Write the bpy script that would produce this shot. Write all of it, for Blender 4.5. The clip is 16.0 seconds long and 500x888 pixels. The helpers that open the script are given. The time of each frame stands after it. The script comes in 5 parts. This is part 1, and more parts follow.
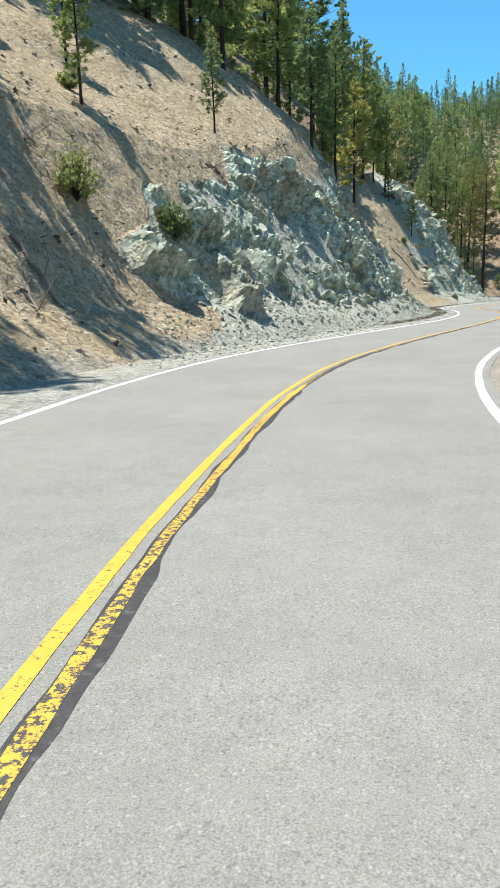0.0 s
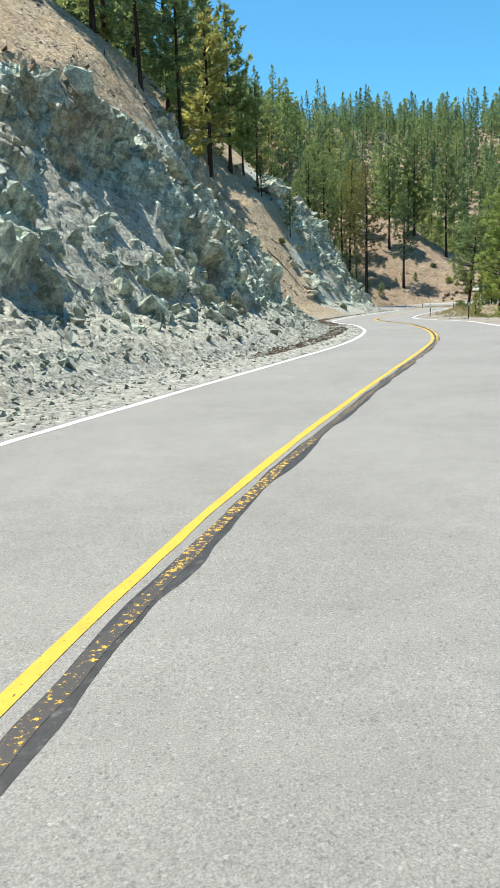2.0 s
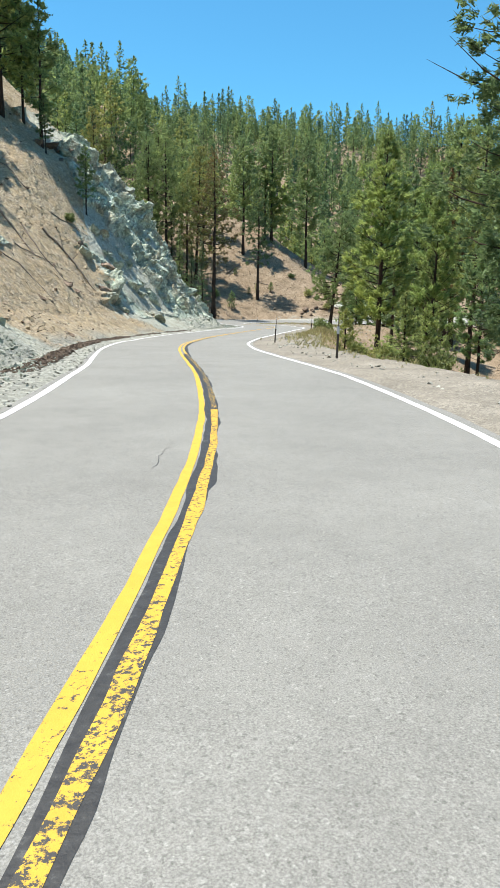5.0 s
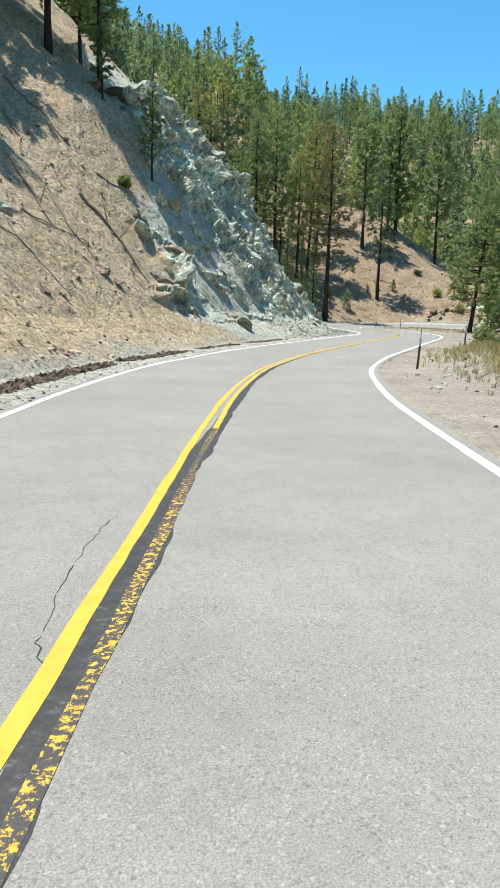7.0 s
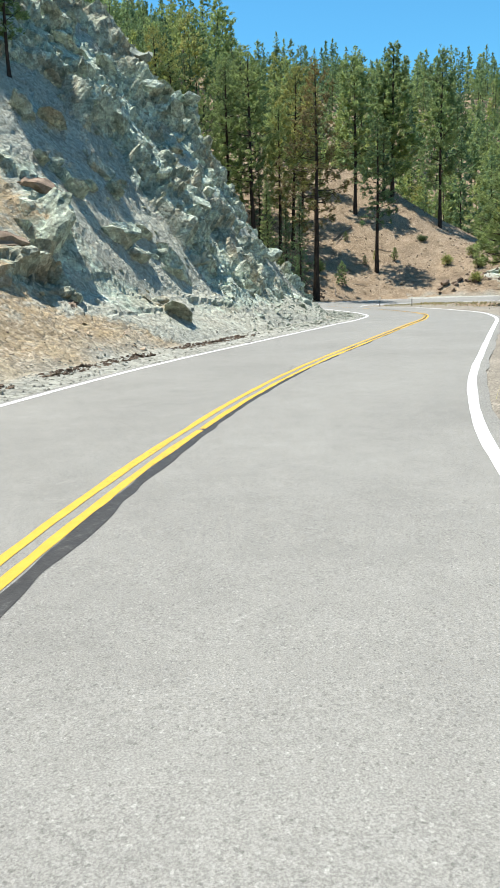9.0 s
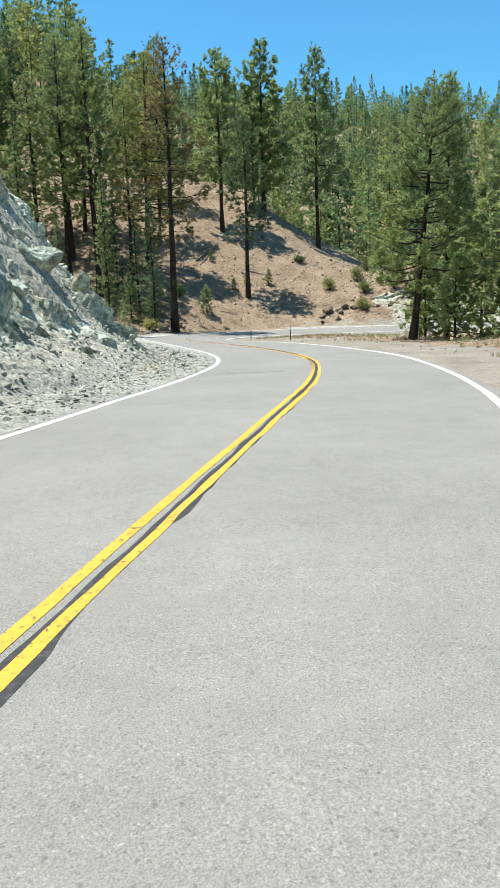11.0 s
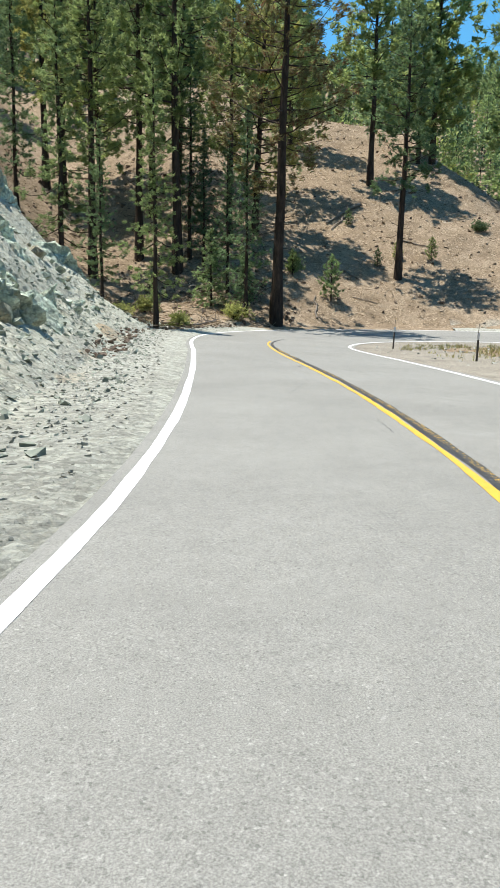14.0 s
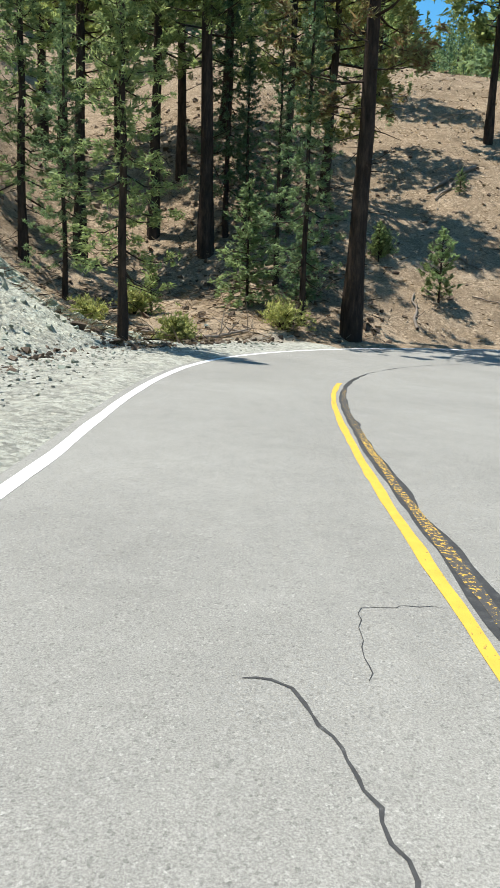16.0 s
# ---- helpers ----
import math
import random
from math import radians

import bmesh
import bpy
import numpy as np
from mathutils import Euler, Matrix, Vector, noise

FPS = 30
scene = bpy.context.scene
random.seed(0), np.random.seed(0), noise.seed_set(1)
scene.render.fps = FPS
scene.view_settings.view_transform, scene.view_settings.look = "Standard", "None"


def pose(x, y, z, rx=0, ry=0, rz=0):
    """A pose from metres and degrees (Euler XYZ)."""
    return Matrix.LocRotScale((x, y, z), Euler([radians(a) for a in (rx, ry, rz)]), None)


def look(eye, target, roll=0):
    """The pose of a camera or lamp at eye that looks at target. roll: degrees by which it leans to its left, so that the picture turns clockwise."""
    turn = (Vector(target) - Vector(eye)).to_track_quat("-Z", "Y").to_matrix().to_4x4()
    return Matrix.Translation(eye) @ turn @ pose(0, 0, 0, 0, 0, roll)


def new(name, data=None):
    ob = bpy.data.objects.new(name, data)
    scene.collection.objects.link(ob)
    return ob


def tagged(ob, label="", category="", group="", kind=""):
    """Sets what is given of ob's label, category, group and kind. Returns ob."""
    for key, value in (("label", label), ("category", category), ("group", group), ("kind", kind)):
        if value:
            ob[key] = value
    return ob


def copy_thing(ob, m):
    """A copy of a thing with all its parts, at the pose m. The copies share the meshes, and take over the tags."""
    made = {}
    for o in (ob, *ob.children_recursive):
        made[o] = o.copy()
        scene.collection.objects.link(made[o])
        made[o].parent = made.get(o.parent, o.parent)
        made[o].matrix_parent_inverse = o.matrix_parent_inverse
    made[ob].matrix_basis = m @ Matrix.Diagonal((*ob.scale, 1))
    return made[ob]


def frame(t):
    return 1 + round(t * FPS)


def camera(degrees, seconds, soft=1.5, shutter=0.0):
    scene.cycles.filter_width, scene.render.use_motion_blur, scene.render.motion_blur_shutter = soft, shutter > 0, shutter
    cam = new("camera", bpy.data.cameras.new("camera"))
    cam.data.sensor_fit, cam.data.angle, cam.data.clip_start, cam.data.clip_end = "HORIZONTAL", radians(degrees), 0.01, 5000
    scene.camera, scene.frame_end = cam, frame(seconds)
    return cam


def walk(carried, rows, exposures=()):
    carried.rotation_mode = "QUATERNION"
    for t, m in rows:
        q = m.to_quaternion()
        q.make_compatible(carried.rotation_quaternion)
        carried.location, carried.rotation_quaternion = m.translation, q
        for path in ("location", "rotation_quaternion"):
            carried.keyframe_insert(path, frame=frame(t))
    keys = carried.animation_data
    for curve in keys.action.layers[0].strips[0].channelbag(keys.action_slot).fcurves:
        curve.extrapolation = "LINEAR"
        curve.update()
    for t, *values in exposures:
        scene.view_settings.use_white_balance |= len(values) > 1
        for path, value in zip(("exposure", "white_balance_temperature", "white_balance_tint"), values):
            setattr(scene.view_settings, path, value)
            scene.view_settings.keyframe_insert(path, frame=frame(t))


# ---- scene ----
cam = camera(38.0, 16.0)
EXPOSURE = 0.8
# seconds, eye x y z, yaw, pitch, roll
ROWS = [
    (0.000, 0.000, 0.000, 1.500, 0.00, -11.49, 1.60),
    (0.500, 0.533, 4.205, 1.452, -1.42, -11.23, 1.93),
    (1.000, 1.351, 8.521, 1.403, -4.17, -11.29, 2.54),
    (1.500, 2.320, 12.788, 1.357, -6.55, -11.04, 2.80),
    (2.000, 3.451, 17.000, 1.330, -9.07, -10.81, 2.52),
    (2.500, 4.885, 21.048, 1.331, -12.23, -10.34, 2.30),
    (3.000, 6.557, 24.909, 1.351, -16.31, -9.81, 1.17),
    (3.200, 7.277, 26.513, 1.359, -17.91, -9.74, 0.91),
    (3.725, 9.314, 30.538, 1.370, -21.20, -9.74, 0.67),
    (4.250, 11.407, 34.555, 1.356, -21.92, -9.96, 0.15),
    (4.775, 13.410, 38.559, 1.341, -20.64, -10.24, -0.37),
    (5.300, 15.177, 42.543, 1.352, -17.93, -10.39, -0.60),
    (5.500, 15.807, 44.082, 1.361, -16.88, -10.41, -0.54),
    (6.000, 17.166, 48.061, 1.393, -14.08, -10.44, -0.65),
    (6.500, 18.422, 52.277, 1.420, -11.94, -10.40, -1.02),
    (7.000, 19.577, 56.435, 1.429, -10.60, -10.42, -1.19),
    (7.500, 20.727, 60.624, 1.405, -9.88, -10.76, -1.00),
    (8.000, 21.961, 64.863, 1.340, -9.74, -11.24, -0.50),
    (8.500, 23.251, 69.095, 1.260, -9.98, -11.69, 1.44),
    (9.000, 24.590, 73.485, 1.181, -11.28, -11.63, 1.96),
    (9.500, 26.179, 77.888, 1.125, -13.45, -11.11, 2.08),
    (10.000, 27.965, 82.127, 1.113, -15.67, -10.18, 2.48),
    (10.200, 28.697, 83.832, 1.118, -16.76, -9.82, 2.42),
    (10.725, 30.855, 88.212, 1.166, -19.33, -9.66, 2.23),
    (11.250, 33.179, 92.598, 1.239, -21.25, -9.96, 1.82),
    (11.775, 35.478, 96.969, 1.300, -21.64, -10.41, 1.40),
    (12.300, 37.563, 101.302, 1.317, -19.61, -10.73, 1.21),
    (12.500, 38.271, 102.954, 1.311, -18.41, -10.79, 0.71),
    (13.000, 39.785, 107.229, 1.278, -14.99, -10.94, 0.56),
    (13.500, 40.968, 111.687, 1.233, -11.81, -10.76, -0.26),
    (14.000, 42.016, 116.232, 1.192, -8.84, -10.54, -0.88),
    (14.500, 42.928, 120.926, 1.169, -6.62, -10.52, -1.43),
    (15.000, 43.788, 125.444, 1.167, -5.01, -10.46, -2.20),
    (15.500, 44.609, 129.952, 1.177, -4.08, -10.50, -2.07),
    (16.000, 45.397, 134.594, 1.189, -3.29, -10.48, -2.03),
]
walk(cam, [(t, pose(x, y, z, 90 + pitch, roll, yaw)) for t, x, y, z, yaw, pitch, roll in ROWS], [(0.0, EXPOSURE), (16.0, EXPOSURE)])

# ---- world and sun ----
SUN_TOWARDS = Vector((-0.88, 0.47, 0.0)).normalized()
SUN_ELEVATION = radians(73)
world = bpy.data.worlds.new("world")
scene.world = world
world.use_nodes = True
wn = world.node_tree
sky = wn.nodes.new("ShaderNodeTexSky")
sky.sky_type, sky.sun_disc = "NISHITA", False
sky.sun_elevation = SUN_ELEVATION
sky.sun_rotation = math.atan2(SUN_TOWARDS.x, SUN_TOWARDS.y)
sky.altitude, sky.air_density, sky.dust_density, sky.ozone_density = 900, 1.2, 0.0, 0.4
wn.nodes["Background"].inputs["Strength"].default_value = 0.088
tint = wn.nodes.new("ShaderNodeMix")  # the deep clear blue of dry mountain air
tint.data_type, tint.blend_type = "RGBA", "MULTIPLY"
tint.inputs["Factor"].default_value = 1.0
tint.inputs["B"].default_value = (0.45, 1.05, 1.24, 1)
wn.links.new(sky.outputs["Color"], tint.inputs["A"])
wn.links.new(tint.outputs["Result"], wn.nodes["Background"].inputs["Color"])
sun = new("sun", bpy.data.lights.new("sun", "SUN"))
sun.data.energy, sun.data.angle, sun.data.color = 4.6, radians(0.53), (1.0, 0.955, 0.89)
sun_dir = SUN_TOWARDS * math.cos(SUN_ELEVATION) + Vector((0, 0, math.sin(SUN_ELEVATION)))
sun.matrix_world = look(sun_dir * 50, (0, 0, 0))


# ---- materials ----
class Nodes:
    """A small builder for procedural materials, in metres of the world."""

    def __init__(self, name):
        self.m = bpy.data.materials.new(name)
        self.m.use_nodes = True
        self.t = self.m.node_tree
        self.b = self.t.nodes["Principled BSDF"]
        self.pos = self.t.nodes.new("ShaderNodeNewGeometry").outputs["Position"]

    def put(self, sock, v):
        if isinstance(v, bpy.types.NodeSocket):
            self.t.links.new(v, sock)
        elif isinstance(v, (tuple, list)) and len(v) == 3 and sock.type == "RGBA":
            sock.default_value = (*v, 1)
        else:
            sock.default_value = v

    def noise(self, scale, detail=5, rough=0.6, vec=None, stretch=None):
        n = self.t.nodes.new("ShaderNodeTexNoise")
        v = vec or self.pos
        if stretch:
            k = self.t.nodes.new("ShaderNodeMapping")
            k.inputs["Scale"].default_value = stretch
            self.t.links.new(v, k.inputs["Vector"])
            v = k.outputs["Vector"]
        self.t.links.new(v, n.inputs["Vector"])
        n.inputs["Scale"].default_value, n.inputs["Detail"].default_value, n.inputs["Roughness"].default_value = scale, detail, rough
        return n.outputs["Fac"]

    def cells(self, scale, feature="F1", out="Distance"):
        n = self.t.nodes.new("ShaderNodeTexVoronoi")
        n.feature = feature
        self.t.links.new(self.pos, n.inputs["Vector"])
        n.inputs["Scale"].default_value = scale
        return n.outputs[out]

    def ramp(self, fac, *stops):
        n = self.t.nodes.new("ShaderNodeValToRGB")
        e = n.color_ramp.elements
        while len(e) < len(stops):
            e.new(0.5)
        for el, (p, c) in zip(e, stops):
            el.position = p
            el.color = (*c, 1) if isinstance(c, tuple) else (c, c, c, 1)
        self.t.links.new(fac, n.inputs["Fac"])
        return n.outputs["Color"]

    def mix(self, fac, a, b, how="MIX"):
        n = self.t.nodes.new("ShaderNodeMix")
        n.data_type, n.blend_type = "RGBA", how
        self.put(n.inputs["Factor"], fac)
        self.put(n.inputs["A"], a)
        self.put(n.inputs["B"], b)
        return n.outputs["Result"]

    def math(self, how, a, b=0.0):
        n = self.t.nodes.new("ShaderNodeMath")
        n.operation = how
        self.put(n.inputs[0], a)
        self.put(n.inputs[1], b)
        return n.outputs[0]

    def attr(self, name):
        n = self.t.nodes.new("ShaderNodeAttribute")
        n.attribute_name = name
        return n.outputs["Fac"]

    def random(self):
        return self.t.nodes.new("ShaderNodeObjectInfo").outputs["Random"]

    def island(self):
        return self.t.nodes.new("ShaderNodeNewGeometry").outputs["Random Per Island"]

    def bump(self, height, strength=0.5, distance=0.02):
        n = self.t.nodes.new("ShaderNodeBump")
        n.inputs["Strength"].default_value, n.inputs["Distance"].default_value = strength, distance
        self.t.links.new(height, n.inputs["Height"])
        self.t.links.new(n.outputs["Normal"], self.b.inputs["Normal"])

    def done(self, color, rough=0.8, metal=0.0, spec=0.3):
        self.put(self.b.inputs["Base Color"], color)
        self.put(self.b.inputs["Roughness"], rough)
        self.b.inputs["Metallic"].default_value = metal
        self.b.inputs["Specular IOR Level"].default_value = spec
        return self.m


def asphalt_material():
    k = Nodes("asphalt")
    grain = k.cells(80, "F1", "Color")
    stones = k.ramp(k.noise(120, 2, 0.7), (0.3, (0.163, 0.16, 0.143)), (0.5, (0.238, 0.234, 0.21)), (0.7, (0.318, 0.313, 0.281)))
    patch = k.ramp(k.noise(0.35, 6, 0.65), (0.3, 0.88), (0.7, 1.08))
    mid = k.ramp(k.noise(3.5, 5, 0.7), (0.3, 0.93), (0.7, 1.06))
    col = k.mix(1.0, k.mix(1.0, stones, patch, "MULTIPLY"), mid, "MULTIPLY")
    speck = k.ramp(grain, (0.1, 0.66), (0.24, 0.97), (0.8, 1.0), (0.92, 1.32))
    col = k.mix(0.8, col, k.mix(1.0, col, speck, "MULTIPLY"))
    k.bump(k.noise(130, 3, 0.7), 0.55, 0.006)
    return k.done(col, 0.85, 0, 0.25)


def tar_material():
    k = Nodes("tar_seam")
    col = k.ramp(k.noise(14, 6, 0.7), (0.3, (0.022, 0.022, 0.022)), (0.58, (0.045, 0.045, 0.043)), (0.76, (0.14, 0.14, 0.13)))
    k.bump(k.noise(60, 3), 0.5, 0.006)
    return k.done(col, 0.6, 0, 0.4)


def paint_material(name, colour, worn, under):
    """Road paint; where it is worn through, what lies under it shows."""
    k = Nodes(name)
    grain = k.noise(26, 6, 0.75)
    wide = k.noise(0.12, 3, 0.6)
    wear = k.math("ADD", k.math("MULTIPLY", grain, 0.72), k.math("MULTIPLY", wide, 0.28))
    mask = k.ramp(wear, (worn - 0.015, 0.0), (worn + 0.015, 1.0))
    tone = k.ramp(k.noise(7, 5, 0.7), (0.3, tuple(c * 0.84 for c in colour)), (0.7, colour))
    k.bump(k.noise(110, 3), 0.5, 0.005)
    return k.done(k.mix(mask, under, tone), 0.7, 0, 0.3)


def slope_material():
    """Cut hillside: tan soil and gravel, grey-green serpentine rock where the rock breaks out."""
    k = Nodes("cut_slope")
    rock = k.attr("rock")
    soil = k.ramp(k.noise(0.55, 7, 0.7), (0.28, (0.27, 0.205, 0.115)), (0.5, (0.43, 0.34, 0.2)), (0.72, (0.56, 0.465, 0.3)))
    rust = k.ramp(k.noise(0.22, 4, 0.6), (0.5, (0.43, 0.32, 0.2)), (0.72, (0.42, 0.26, 0.145)))
    soil = k.mix(0.25, soil, rust)
    pebble = k.ramp(k.cells(11, "F1", "Color"), (0.1, (0.2, 0.157, 0.105)), (0.5, (0.39, 0.315, 0.215)), (0.9, (0.57, 0.5, 0.38)))
    soil = k.mix(k.ramp(k.noise(1.6, 5, 0.7), (0.38, 0.0), (0.6, 0.85)), soil, pebble)
    hill = k.ramp(k.noise(0.5, 8, 0.7), (0.28, (0.14, 0.104, 0.067)), (0.5, (0.265, 0.2, 0.132)), (0.72, (0.4, 0.318, 0.222)))
    soil = k.mix(k.attr("hill"), soil, hill)
    base = k.ramp(k.noise(0.8, 8, 0.72), (0.25, (0.2, 0.24, 0.19)), (0.42, (0.44, 0.5, 0.41)), (0.58, (0.6, 0.655, 0.55)), (0.76, (0.75, 0.775, 0.67)))
    veins = k.ramp(k.noise(1.4, 8, 0.75, None, (1, 1, 2.6)), (0.38, (0.09, 0.112, 0.09)), (0.47, (0.4, 0.45, 0.37)), (0.55, (0.53, 0.575, 0.48)), (0.68, (0.78, 0.79, 0.7)))
    stone = k.mix(0.5, base, veins)
    stone = k.mix(k.ramp(k.noise(0.33, 5, 0.65), (0.5, 0.0), (0.66, 0.75)), stone, (0.4, 0.315, 0.22))
    stone = k.mix(1.0, stone, (0.98, 1.0, 0.95), "MULTIPLY")
    stone = k.mix(1.0, stone, k.ramp(k.cells(3.6, "F1", "Color"), (0.0, 0.55), (1.0, 1.3)), "MULTIPLY")
    scree = k.ramp(k.noise(12, 8, 0.82), (0.32, (0.24, 0.24, 0.19)), (0.5, (0.46, 0.465, 0.375)), (0.68, (0.66, 0.665, 0.56)))
    scree = k.mix(0.45, scree, k.ramp(k.noise(0.6, 6, 0.7), (0.3, (0.3, 0.25, 0.18)), (0.5, (0.37, 0.36, 0.285)), (0.7, (0.44, 0.46, 0.375))))
    bed = k.math("ADD", k.attr("scree"), k.math("MULTIPLY", k.math("SUBTRACT", k.noise(1.6, 6, 0.7), 0.5), 1.0))
    soil = k.mix(k.ramp(bed, (0.4, 0.0), (0.6, 1.0)), soil, scree)
    edge = k.math("ADD", rock, k.math("MULTIPLY", k.math("SUBTRACT", k.noise(2.2, 6, 0.7), 0.5), 0.9))
    col = k.mix(k.ramp(edge, (0.42, 0.0), (0.58, 1.0)), soil, stone)
    gravel = k.ramp(k.noise(16, 6, 0.8), (0.3, (0.2, 0.2, 0.168)), (0.5, (0.35, 0.352, 0.3)), (0.7, (0.52, 0.52, 0.45)))
    gravel = k.mix(0.5, gravel, k.ramp(k.noise(0.7, 6, 0.7), (0.3, (0.31, 0.305, 0.255)), (0.7, (0.43, 0.435, 0.37))))
    col = k.mix(k.attr("toe"), col, gravel)
    chip = k.mix(1.0, k.ramp(k.cells(7, "F1", "Color"), (0.0, 0.68), (1.0, 1.24)), k.ramp(k.cells(17, "F1", "Color"), (0.0, 0.72), (1.0, 1.25)), "MULTIPLY")
    col = k.mix(1.0, col, chip, "MULTIPLY")
    loose = k.ramp(k.noise(1.1, 5, 0.7), (0.4, 0.15), (0.6, 1.0))
    stones = k.math("ADD", k.math("MULTIPLY", k.cells(7, "F1"), -0.55), k.math("MULTIPLY", k.cells(16, "F1"), -0.3))
    h = k.math("ADD", k.math("MULTIPLY", k.noise(9, 8, 0.8), 0.6), k.math("MULTIPLY", k.math("MULTIPLY", k.cells(5, "F1"), rock), 0.8))
    h = k.math("ADD", h, k.math("MULTIPLY", stones, loose))
    k.bump(h, 0.85, 0.12)
    return k.done(col, 0.92, 0, 0.15)


def soil_material(name, dark, mid, light, stones=0.5, fine_scale=1.0):
    k = Nodes(name)
    soil = k.ramp(k.noise(0.5, 8, 0.7), (0.28, dark), (0.5, mid), (0.72, light))
    pebble = k.ramp(k.cells(9 * fine_scale, "F1", "Color"), (0.1, dark), (0.5, mid), (0.9, tuple(min(1, c * 1.25) for c in light)))
    col = k.mix(k.ramp(k.noise(1.7, 6, 0.7), (0.42, 0.0), (0.6, stones)), soil, pebble)
    fine = k.ramp(k.noise(30, 4, 0.75), (0.3, 0.8), (0.7, 1.15))
    col = k.mix(1.0, col, fine, "MULTIPLY")
    col = k.mix(1.0, col, k.ramp(k.cells(15 * fine_scale, "F1", "Color"), (0.0, 0.72), (1.0, 1.22)), "MULTIPLY")
    k.bump(k.math("SUBTRACT", k.noise(14, 8, 0.8), k.math("MULTIPLY", k.cells(12 * fine_scale, "F1"), 0.5)), 0.9 / fine_scale, 0.07 / fine_scale)
    return k.done(col, 0.95, 0, 0.1)


def stone_material(name, *stops):
    k = Nodes(name)
    col = k.ramp(k.noise(2.6, 7, 0.72), *stops)
    tone = k.ramp(k.random(), (0.0, 0.78), (1.0, 1.2))
    col = k.mix(1.0, col, tone, "MULTIPLY")
    tone = k.ramp(k.island(), (0.0, 0.75), (1.0, 1.2))
    col = k.mix(1.0, col, tone, "MULTIPLY")
    k.bump(k.noise(11, 7, 0.75), 0.6, 0.03)
    return k.done(col, 0.9, 0, 0.2)


def bark_material():
    k = Nodes("bark")
    col = k.ramp(k.noise(5, 6, 0.7, None, (1, 1, 0.22)), (0.3, (0.022, 0.018, 0.015)), (0.5, (0.05, 0.037, 0.029)), (0.7, (0.105, 0.072, 0.052)))
    k.bump(k.noise(9, 6, 0.75, None, (1, 1, 0.25)), 1.0, 0.05)
    return k.done(col, 0.95, 0, 0.1)


def leaf_material(name, dark, mid, light):
    """Needles and leaves: every blade and every tree has a tone of its own, a few trees are going brown."""
    k = Nodes(name)
    col = k.ramp(k.island(), (0.0, dark), (0.5, mid), (1.0, light))
    which = k.math("FRACT", k.math("ADD", k.random(), k.attr("tree")))
    tone = k.ramp(which, (0.0, (0.46, 0.57, 0.64)), (0.28, (0.82, 0.9, 0.93)), (0.7, (1.06, 1.04, 0.92)), (0.93, (1.12, 1.06, 0.88)), (1.0, (1.25, 1.0, 0.78)))
    col = k.mix(1.0, col, tone, "MULTIPLY")
    col = k.mix(0.6, col, k.mix(1.0, col, k.ramp(k.noise(0.5, 4), (0.3, 0.6), (0.7, 1.45)), "MULTIPLY"))
    col = k.mix(1.0, col, k.ramp(k.noise(0.05, 3), (0.32, (0.75, 0.8, 0.85)), (0.5, (1.0, 1.0, 1.0)), (0.68, (1.25, 1.16, 0.98))), "MULTIPLY")
    k.done(col, 0.55, 0, 0.3)
    tr = k.t.nodes.new("ShaderNodeBsdfTranslucent")
    k.t.links.new(col, tr.inputs["Color"])
    mx = k.t.nodes.new("ShaderNodeMixShader")
    mx.inputs[0].default_value = 0.58
    k.t.links.new(k.b.outputs[0], mx.inputs[1])
    k.t.links.new(tr.outputs[0], mx.inputs[2])
    k.t.links.new(mx.outputs[0], k.t.nodes["Material Output"].inputs["Surface"])
    return k.m


def plain_material(name, colour, rough=0.6, metal=0.0):
    k = Nodes(name)
    tone = k.ramp(k.noise(6, 5, 0.7), (0.3, tuple(c * 0.75 for c in colour)), (0.7, colour))
    k.bump(k.noise(40, 4), 0.3, 0.004)
    return k.done(tone, rough, metal)


M_ASPHALT = asphalt_material()
M_TAR = tar_material()
YELLOW, WHITE, OLD = (0.62, 0.385, 0.05), (0.78, 0.78, 0.76), (0.06, 0.058, 0.054)
M_YELLOW = paint_material("yellow_paint", YELLOW, 0.395, OLD)
M_YELLOW_WORN = paint_material("worn_yellow_paint", YELLOW, 0.472, OLD)
M_YELLOW_FLAKED = paint_material("flaked_yellow_paint", YELLOW, 0.545, OLD)
M_WHITE = paint_material("white_paint", WHITE, 0.375, (0.22, 0.215, 0.205))
M_SLOPE = slope_material()
M_GROUND = soil_material("hill_soil", (0.14, 0.104, 0.067), (0.265, 0.2, 0.132), (0.4, 0.318, 0.222), 0.8)
M_GRAVEL = soil_material("gravel", (0.155, 0.14, 0.114), (0.245, 0.222, 0.18), (0.345, 0.315, 0.258), 0.7, 2.4)
M_CLOD = stone_material("brown_clods", (0.3, (0.065, 0.048, 0.036)), (0.5, (0.135, 0.1, 0.072)), (0.72, (0.23, 0.175, 0.127)))
M_BARK = bark_material()
M_NEEDLE = leaf_material("pine_needles", (0.16, 0.215, 0.085), (0.275, 0.345, 0.135), (0.42, 0.485, 0.2))
M_RUSTY = leaf_material("rusty_pine_needles", (0.17, 0.075, 0.045), (0.21, 0.19, 0.09), (0.31, 0.33, 0.15))
M_YOUNG = leaf_material("young_pine_needles", (0.14, 0.2, 0.075), (0.27, 0.37, 0.135), (0.41, 0.5, 0.21))
M_FIR = leaf_material("fir_needles", (0.135, 0.195, 0.095), (0.225, 0.305, 0.14), (0.33, 0.41, 0.19))
M_DRY = leaf_material("dry_needles", (0.09, 0.045, 0.022), (0.16, 0.085, 0.038), (0.16, 0.14, 0.05))
